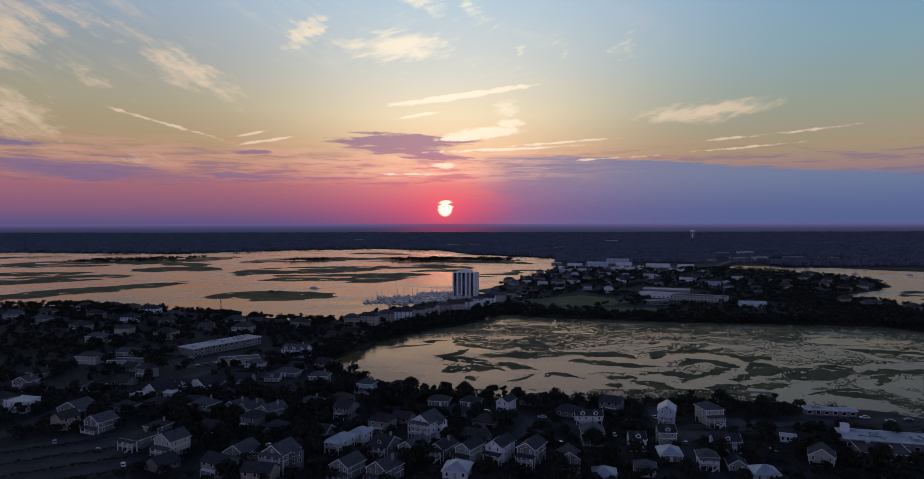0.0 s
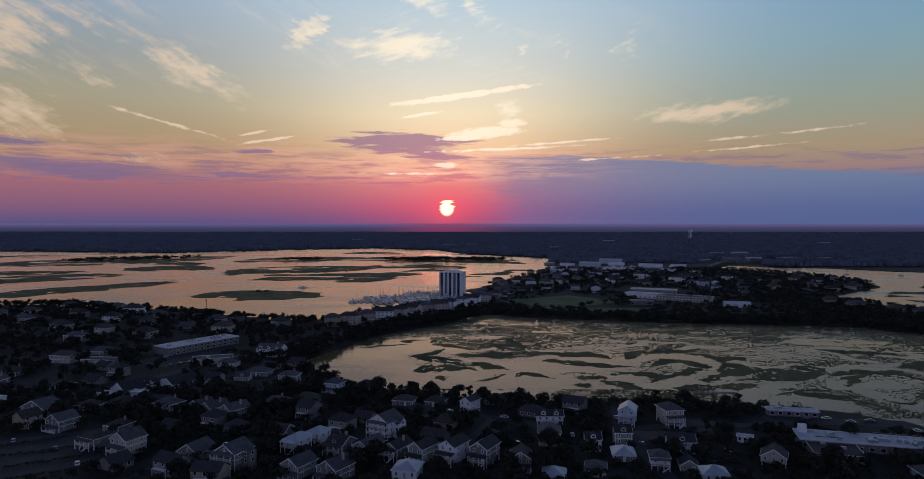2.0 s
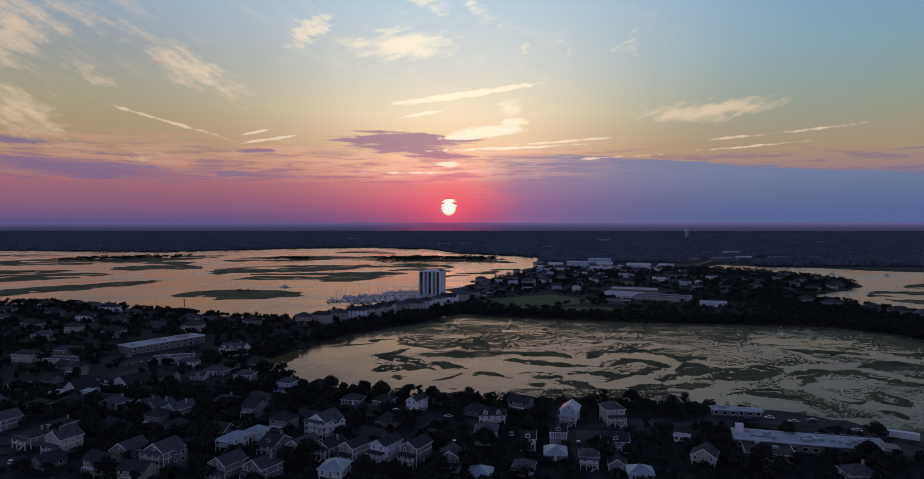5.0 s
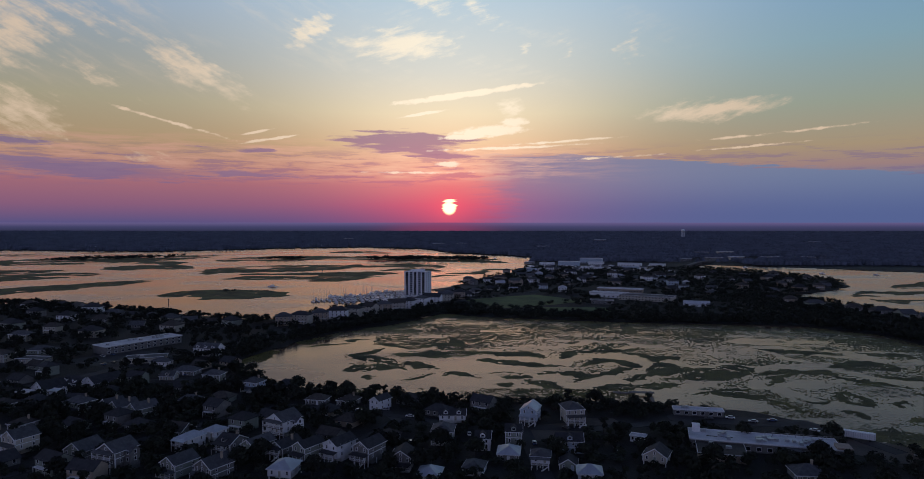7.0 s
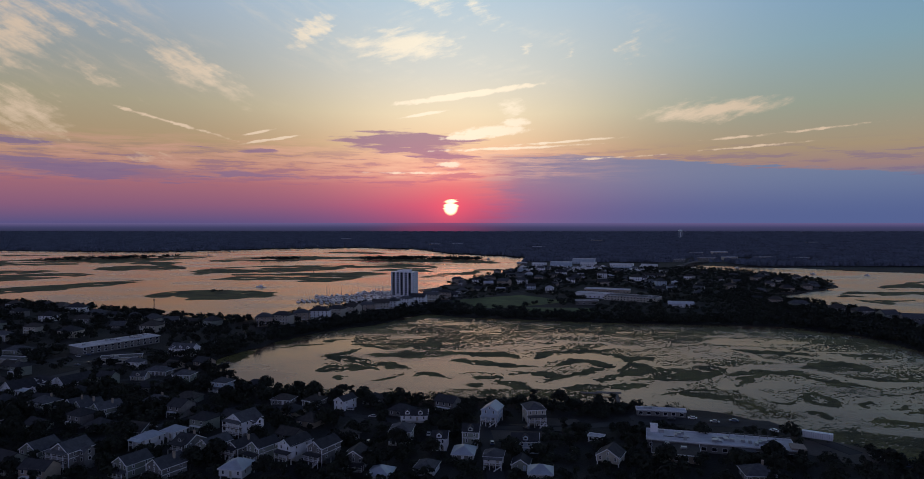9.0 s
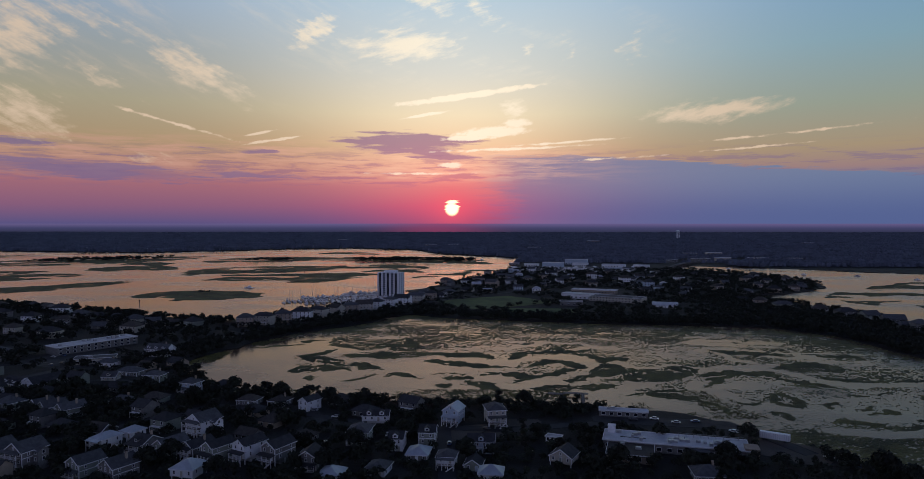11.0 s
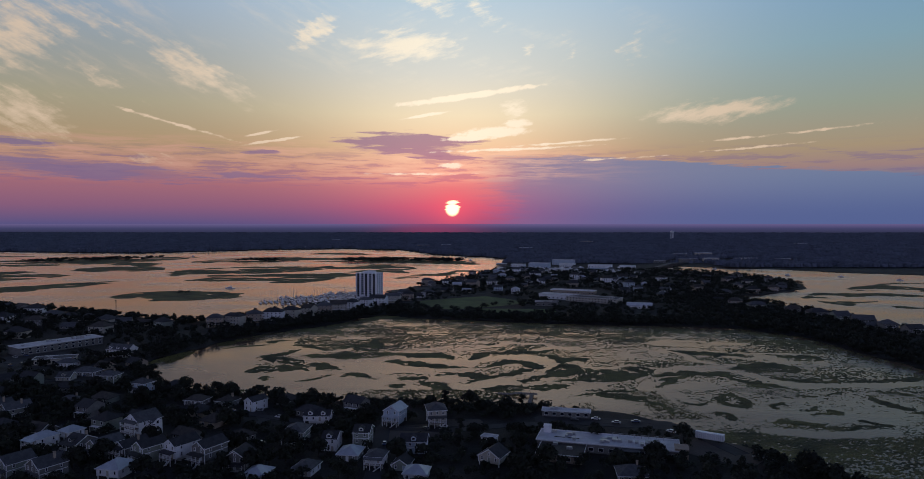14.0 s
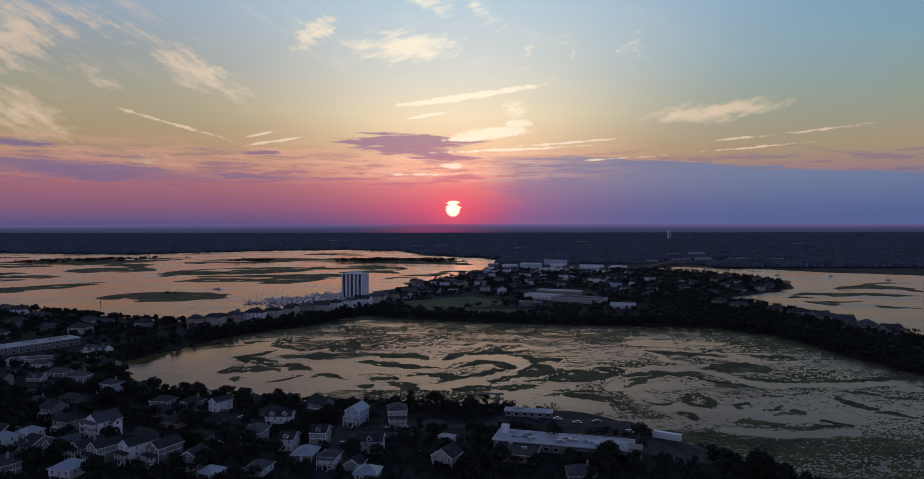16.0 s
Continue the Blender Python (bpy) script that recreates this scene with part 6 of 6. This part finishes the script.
def marsh_flats():
    """Short grass standing in a hand's breadth of water, cut by the channels, with dense raised bars along them."""
    xs, ys = np.arange(-110, 476, 0.95), np.concatenate([np.arange(240, 420, 0.9), np.arange(420, 726, 1.3)])
    X, Y = np.meshgrid(xs, ys)
    wx = X + 3.5 * lattice(X, Y, 26, 1) + 1.6 * lattice(X, Y, 8, 2)
    wy = Y + 4.5 * lattice(X, Y, 26, 3) + 2.2 * lattice(X, Y, 8, 4)
    near = np.full(X.shape, 99.0)
    for half, pts_ in CHANNELS:
        for (ax, ay), (bx, by) in zip(pts_, pts_[1:]):
            l2 = (bx - ax) ** 2 + (by - ay) ** 2
            t = np.clip(((wx - ax) * (bx - ax) + (wy - ay) * (by - ay)) / l2, 0, 1)
            d = np.hypot(wx - ax - t * (bx - ax), wy - ay - t * (by - ay)) - half
            near = np.minimum(near, d)
    open_ = inside_many(np.stack([wx.ravel(), wy.ravel()], 1), OPEN_WATER).reshape(X.shape)
    pond = inside_many(np.stack([X.ravel(), Y.ravel()], 1), POND).reshape(X.shape)
    patch = lattice(X, Y, 38, 5, 1.8) + 0.7 * lattice(X, Y, 15, 6, 1.8)
    blade = np.random.RandomState(18).normal(size=X.shape)
    fine = 0.35 * lattice(X, Y, 5.0, 7, 1.6) + 0.45 * lattice(X, Y, 2.2, 8, 1.6) + 0.75 * blade
    north = np.clip((Y - 500) / 70, 0, 1)
    south = np.clip((395 - Y) / 30, 0, 1)
    z = -0.035 + 0.075 * patch + 0.14 * fine + 0.06 * north - 0.045 * south
    z += 0.17 * np.clip((350 - Y) / 50, 0, 1) * np.clip((X - 225) / 30, 0, 1)
    z = np.where(near < 0, -0.5, np.where(near < 2.0, np.minimum(z, 0.05 * near), z))
    z = np.where(open_, -0.5, z)
    pools = lattice(X, Y, 24, 12, 2.2) + 0.5 * lattice(X, Y, 9, 13, 1.8)
    z = np.where((pools > 0.62) & (Y > 400), -0.4, z)
    z = np.clip(z, -0.5, 0.35)
    bx_, by_ = X + 2.6 * lattice(X, Y, 10, 14) + 1.6 * lattice(X, Y, 3.2, 15), Y + 4.2 * lattice(X, Y, 10, 16) + 2.4 * lattice(X, Y, 3.2, 17)
    rows = POND_BARS_WEST + POND_BARS_MID + POND_BARS_BEND + POND_BARS_EAST + POND_BARS_FAR_EAST + POND_BARS_SOUTH_EAST + [(-20, 662, 44, 712, 140, 676, 34)]
    bars = strip_reach(bx_, by_, rows)
    # a skirt of thin grass about each bar, then the dense bar itself
    z = np.maximum(z, np.where(bars < 5, -0.10 + 0.14 * fine - 0.012 * bars, -0.5))
    dense = np.clip(-bars / 1.6, -1.5, 1.0) * 0.32 + 0.08 * fine * (bars < 0)
    worn = np.clip((-bars - 2.2) / 2.5, 0, 1) * np.clip(0.5 + 1.2 * lattice(X, Y, 12, 19, 1.8), 0, 1)
    z = np.maximum(z, dense * (1 - worn) + worn * (0.03 + 0.14 * fine))
    shallow = inside_many(np.stack([X.ravel(), Y.ravel()], 1), [(-20, 470), (8, 490), (24, 470), (20, 455), (-8, 458)]).reshape(X.shape)
    z = np.where(shallow, np.maximum(z, -0.04 + 0.14 * fine), z)
    sheet("marsh_flats", X, Y, z, pond & (z > -0.45), "olive tidal marsh grass flats cut by winding channels")


marsh_flats()


def tussocks(name, n, zone, thin, size0, size1, label, seed):
    """Small grass tussocks standing in shallow water, drifted together by a slow noise."""
    r = np.random.RandomState(seed)
    x0, x1, y0, y1 = zone
    verts, faces = [], []
    made = tries = 0
    while made < n and tries < n * 12:
        tries += 1
        x, y = r.uniform(x0, x1), r.uniform(y0, y1)
        v = noise.fractal((x * 0.022, y * 0.011, seed), 0.75, 2.1, 5)
        if v < thin or not inside(x, y, POND):
            continue
        made += 1
        s = r.uniform(size0, size1) * (0.7 + min(1.0, (v - thin) * 2.5))
        k = len(verts)
        a0 = r.uniform(0, 6.28)
        for i in range(6):
            q = s * r.uniform(0.5, 1.3)
            verts.append((x + math.cos(a0 + i * 1.047) * q * 1.5, y + math.sin(a0 + i * 1.047) * q, 0.02))
        verts.append((x + r.uniform(-.2, .2), y + r.uniform(-.2, .2), 0.25 + 0.3 * s * r.uniform(0.5, 1.0)))
        for i in range(6):
            faces.append((k + i, k + (i + 1) % 6, k + 6))
    ob = raw(name, verts, faces, MUD)
    tagged(ob, label, "marsh grass", kind="stuff")


tussocks("shore_grass", 3600, (-95, 260, 345, 402), -0.05, 0.15, 0.42, "sparse marsh grass along the near shore", 6)
tussocks("cove_grass", 1300, (-104, -62, 430, 560), -0.12, 0.18, 0.55, "sparse marsh grass in the pond's western cove", 9)


# ---- far mainland woods ----
def hazed_woods(count):
    r = np.random.RandomState(3)
    y = 1440 + 3440 * r.rand(count) ** 1.2
    x = r.uniform(-1, 1, count) * (300 + y * 0.86)
    p = np.stack([x, y], 1)
    keep = ~(inside_many(p, SOUND) | inside_many(p, POND) | inside_many(p, CREEK))
    keep &= ~((np.abs(x - 330) < 330) & (y < 1560))
    keep &= ~((np.abs((x - 470) * 0.857 - (y - 1340) * 0.515) < 14) & (y < 1700))
    for a, c, rad in PLOTS:
        if c > 1300:
            keep &= (x - a) ** 2 + (y - c) ** 2 > (rad + 2.0) ** 2
    x, y = x[keep], y[keep]
    n = len(x)
    s = r.uniform(3.2, 6.5, n) * (0.7 + y / 4000)
    h = r.uniform(8.0, 11.5, n)
    z = np.array([land_z(a, c) for a, c in zip(x, y)])
    verts = np.zeros((n, 11, 3))
    for ring, (rr, zz) in enumerate(((1.0, 0.2), (0.72, 0.72))):
        for i in range(5):
            a = i * 1.2566 + ring * 0.6
            q = s * rr * r.uniform(0.6, 1.3, n)
            verts[:, ring * 5 + i] = np.stack([x + math.cos(a) * q, y + math.sin(a) * q, z + h * zz * r.uniform(0.75, 1.15, n)], 1)
    verts[:, 10] = np.stack([x + r.uniform(-1.5, 1.5, n), y, z + h], 1)
    one = []
    for i in range(5):
        j = (i + 1) % 5
        one += [(i, j, 5 + j), (i, 5 + j, 5 + i), (5 + i, 5 + j, 10)]
    faces = (np.array(one)[None] + 11 * np.arange(n)[:, None, None]).reshape(-1, 3)
    ob = raw("mainland_woods", verts.reshape(-1, 3).tolist(), faces.tolist(), HAZED_PINE)
    ob.data.polygons.foreach_set("use_smooth", [True] * len(faces))
    tagged(ob, "distant dark mainland woods, coloured bluish for haze, reaching the horizon", "woods", kind="stuff")


hazed_woods(80000)


def far_haze_sheet():
    """Glowing sheet beyond the woods, painted with blue evening haze, redder towards the sun."""
    m = bpy.data.materials.new("painted_haze")
    m.use_nodes = True
    t = m.node_tree
    t.nodes.clear()
    geo, sp = t.nodes.new("ShaderNodeNewGeometry"), t.nodes.new("ShaderNodeSeparateXYZ")
    t.links.new(geo.outputs["Position"], sp.inputs[0])

    def calc(op, a, b_):
        n = t.nodes.new("ShaderNodeMath")
        n.operation = op
        for k, v in enumerate((a, b_)):
            if hasattr(v, "is_output"):
                t.links.new(v, n.inputs[k])
            else:
                n.inputs[k].default_value = v
        return n.outputs[0]
    # haze put into the emission colour, paler with height
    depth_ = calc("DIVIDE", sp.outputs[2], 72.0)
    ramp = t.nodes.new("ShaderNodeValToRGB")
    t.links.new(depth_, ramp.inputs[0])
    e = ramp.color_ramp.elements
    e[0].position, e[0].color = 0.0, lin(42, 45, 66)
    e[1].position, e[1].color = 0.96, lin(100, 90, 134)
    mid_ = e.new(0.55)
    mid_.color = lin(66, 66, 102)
    # red glow painted about the sun's bearing
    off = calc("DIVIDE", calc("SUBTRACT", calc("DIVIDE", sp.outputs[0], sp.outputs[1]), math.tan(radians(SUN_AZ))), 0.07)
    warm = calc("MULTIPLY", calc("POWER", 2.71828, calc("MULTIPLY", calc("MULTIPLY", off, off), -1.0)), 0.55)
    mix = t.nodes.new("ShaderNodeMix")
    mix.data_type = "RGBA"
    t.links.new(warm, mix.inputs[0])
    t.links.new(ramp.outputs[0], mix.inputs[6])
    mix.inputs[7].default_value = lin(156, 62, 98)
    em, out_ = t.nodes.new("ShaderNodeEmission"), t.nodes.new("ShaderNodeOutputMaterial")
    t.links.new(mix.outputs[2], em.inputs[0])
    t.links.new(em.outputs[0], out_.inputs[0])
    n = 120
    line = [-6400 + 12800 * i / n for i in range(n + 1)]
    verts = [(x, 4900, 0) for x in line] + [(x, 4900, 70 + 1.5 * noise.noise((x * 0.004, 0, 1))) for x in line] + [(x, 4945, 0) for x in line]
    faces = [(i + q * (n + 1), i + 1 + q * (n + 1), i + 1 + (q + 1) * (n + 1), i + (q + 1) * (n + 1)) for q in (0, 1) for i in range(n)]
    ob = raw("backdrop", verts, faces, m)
    tagged(ob, "glowing sheet of distant country, its blue haze painted, fading into the horizon", "backdrop", kind="structure")


far_haze_sheet()
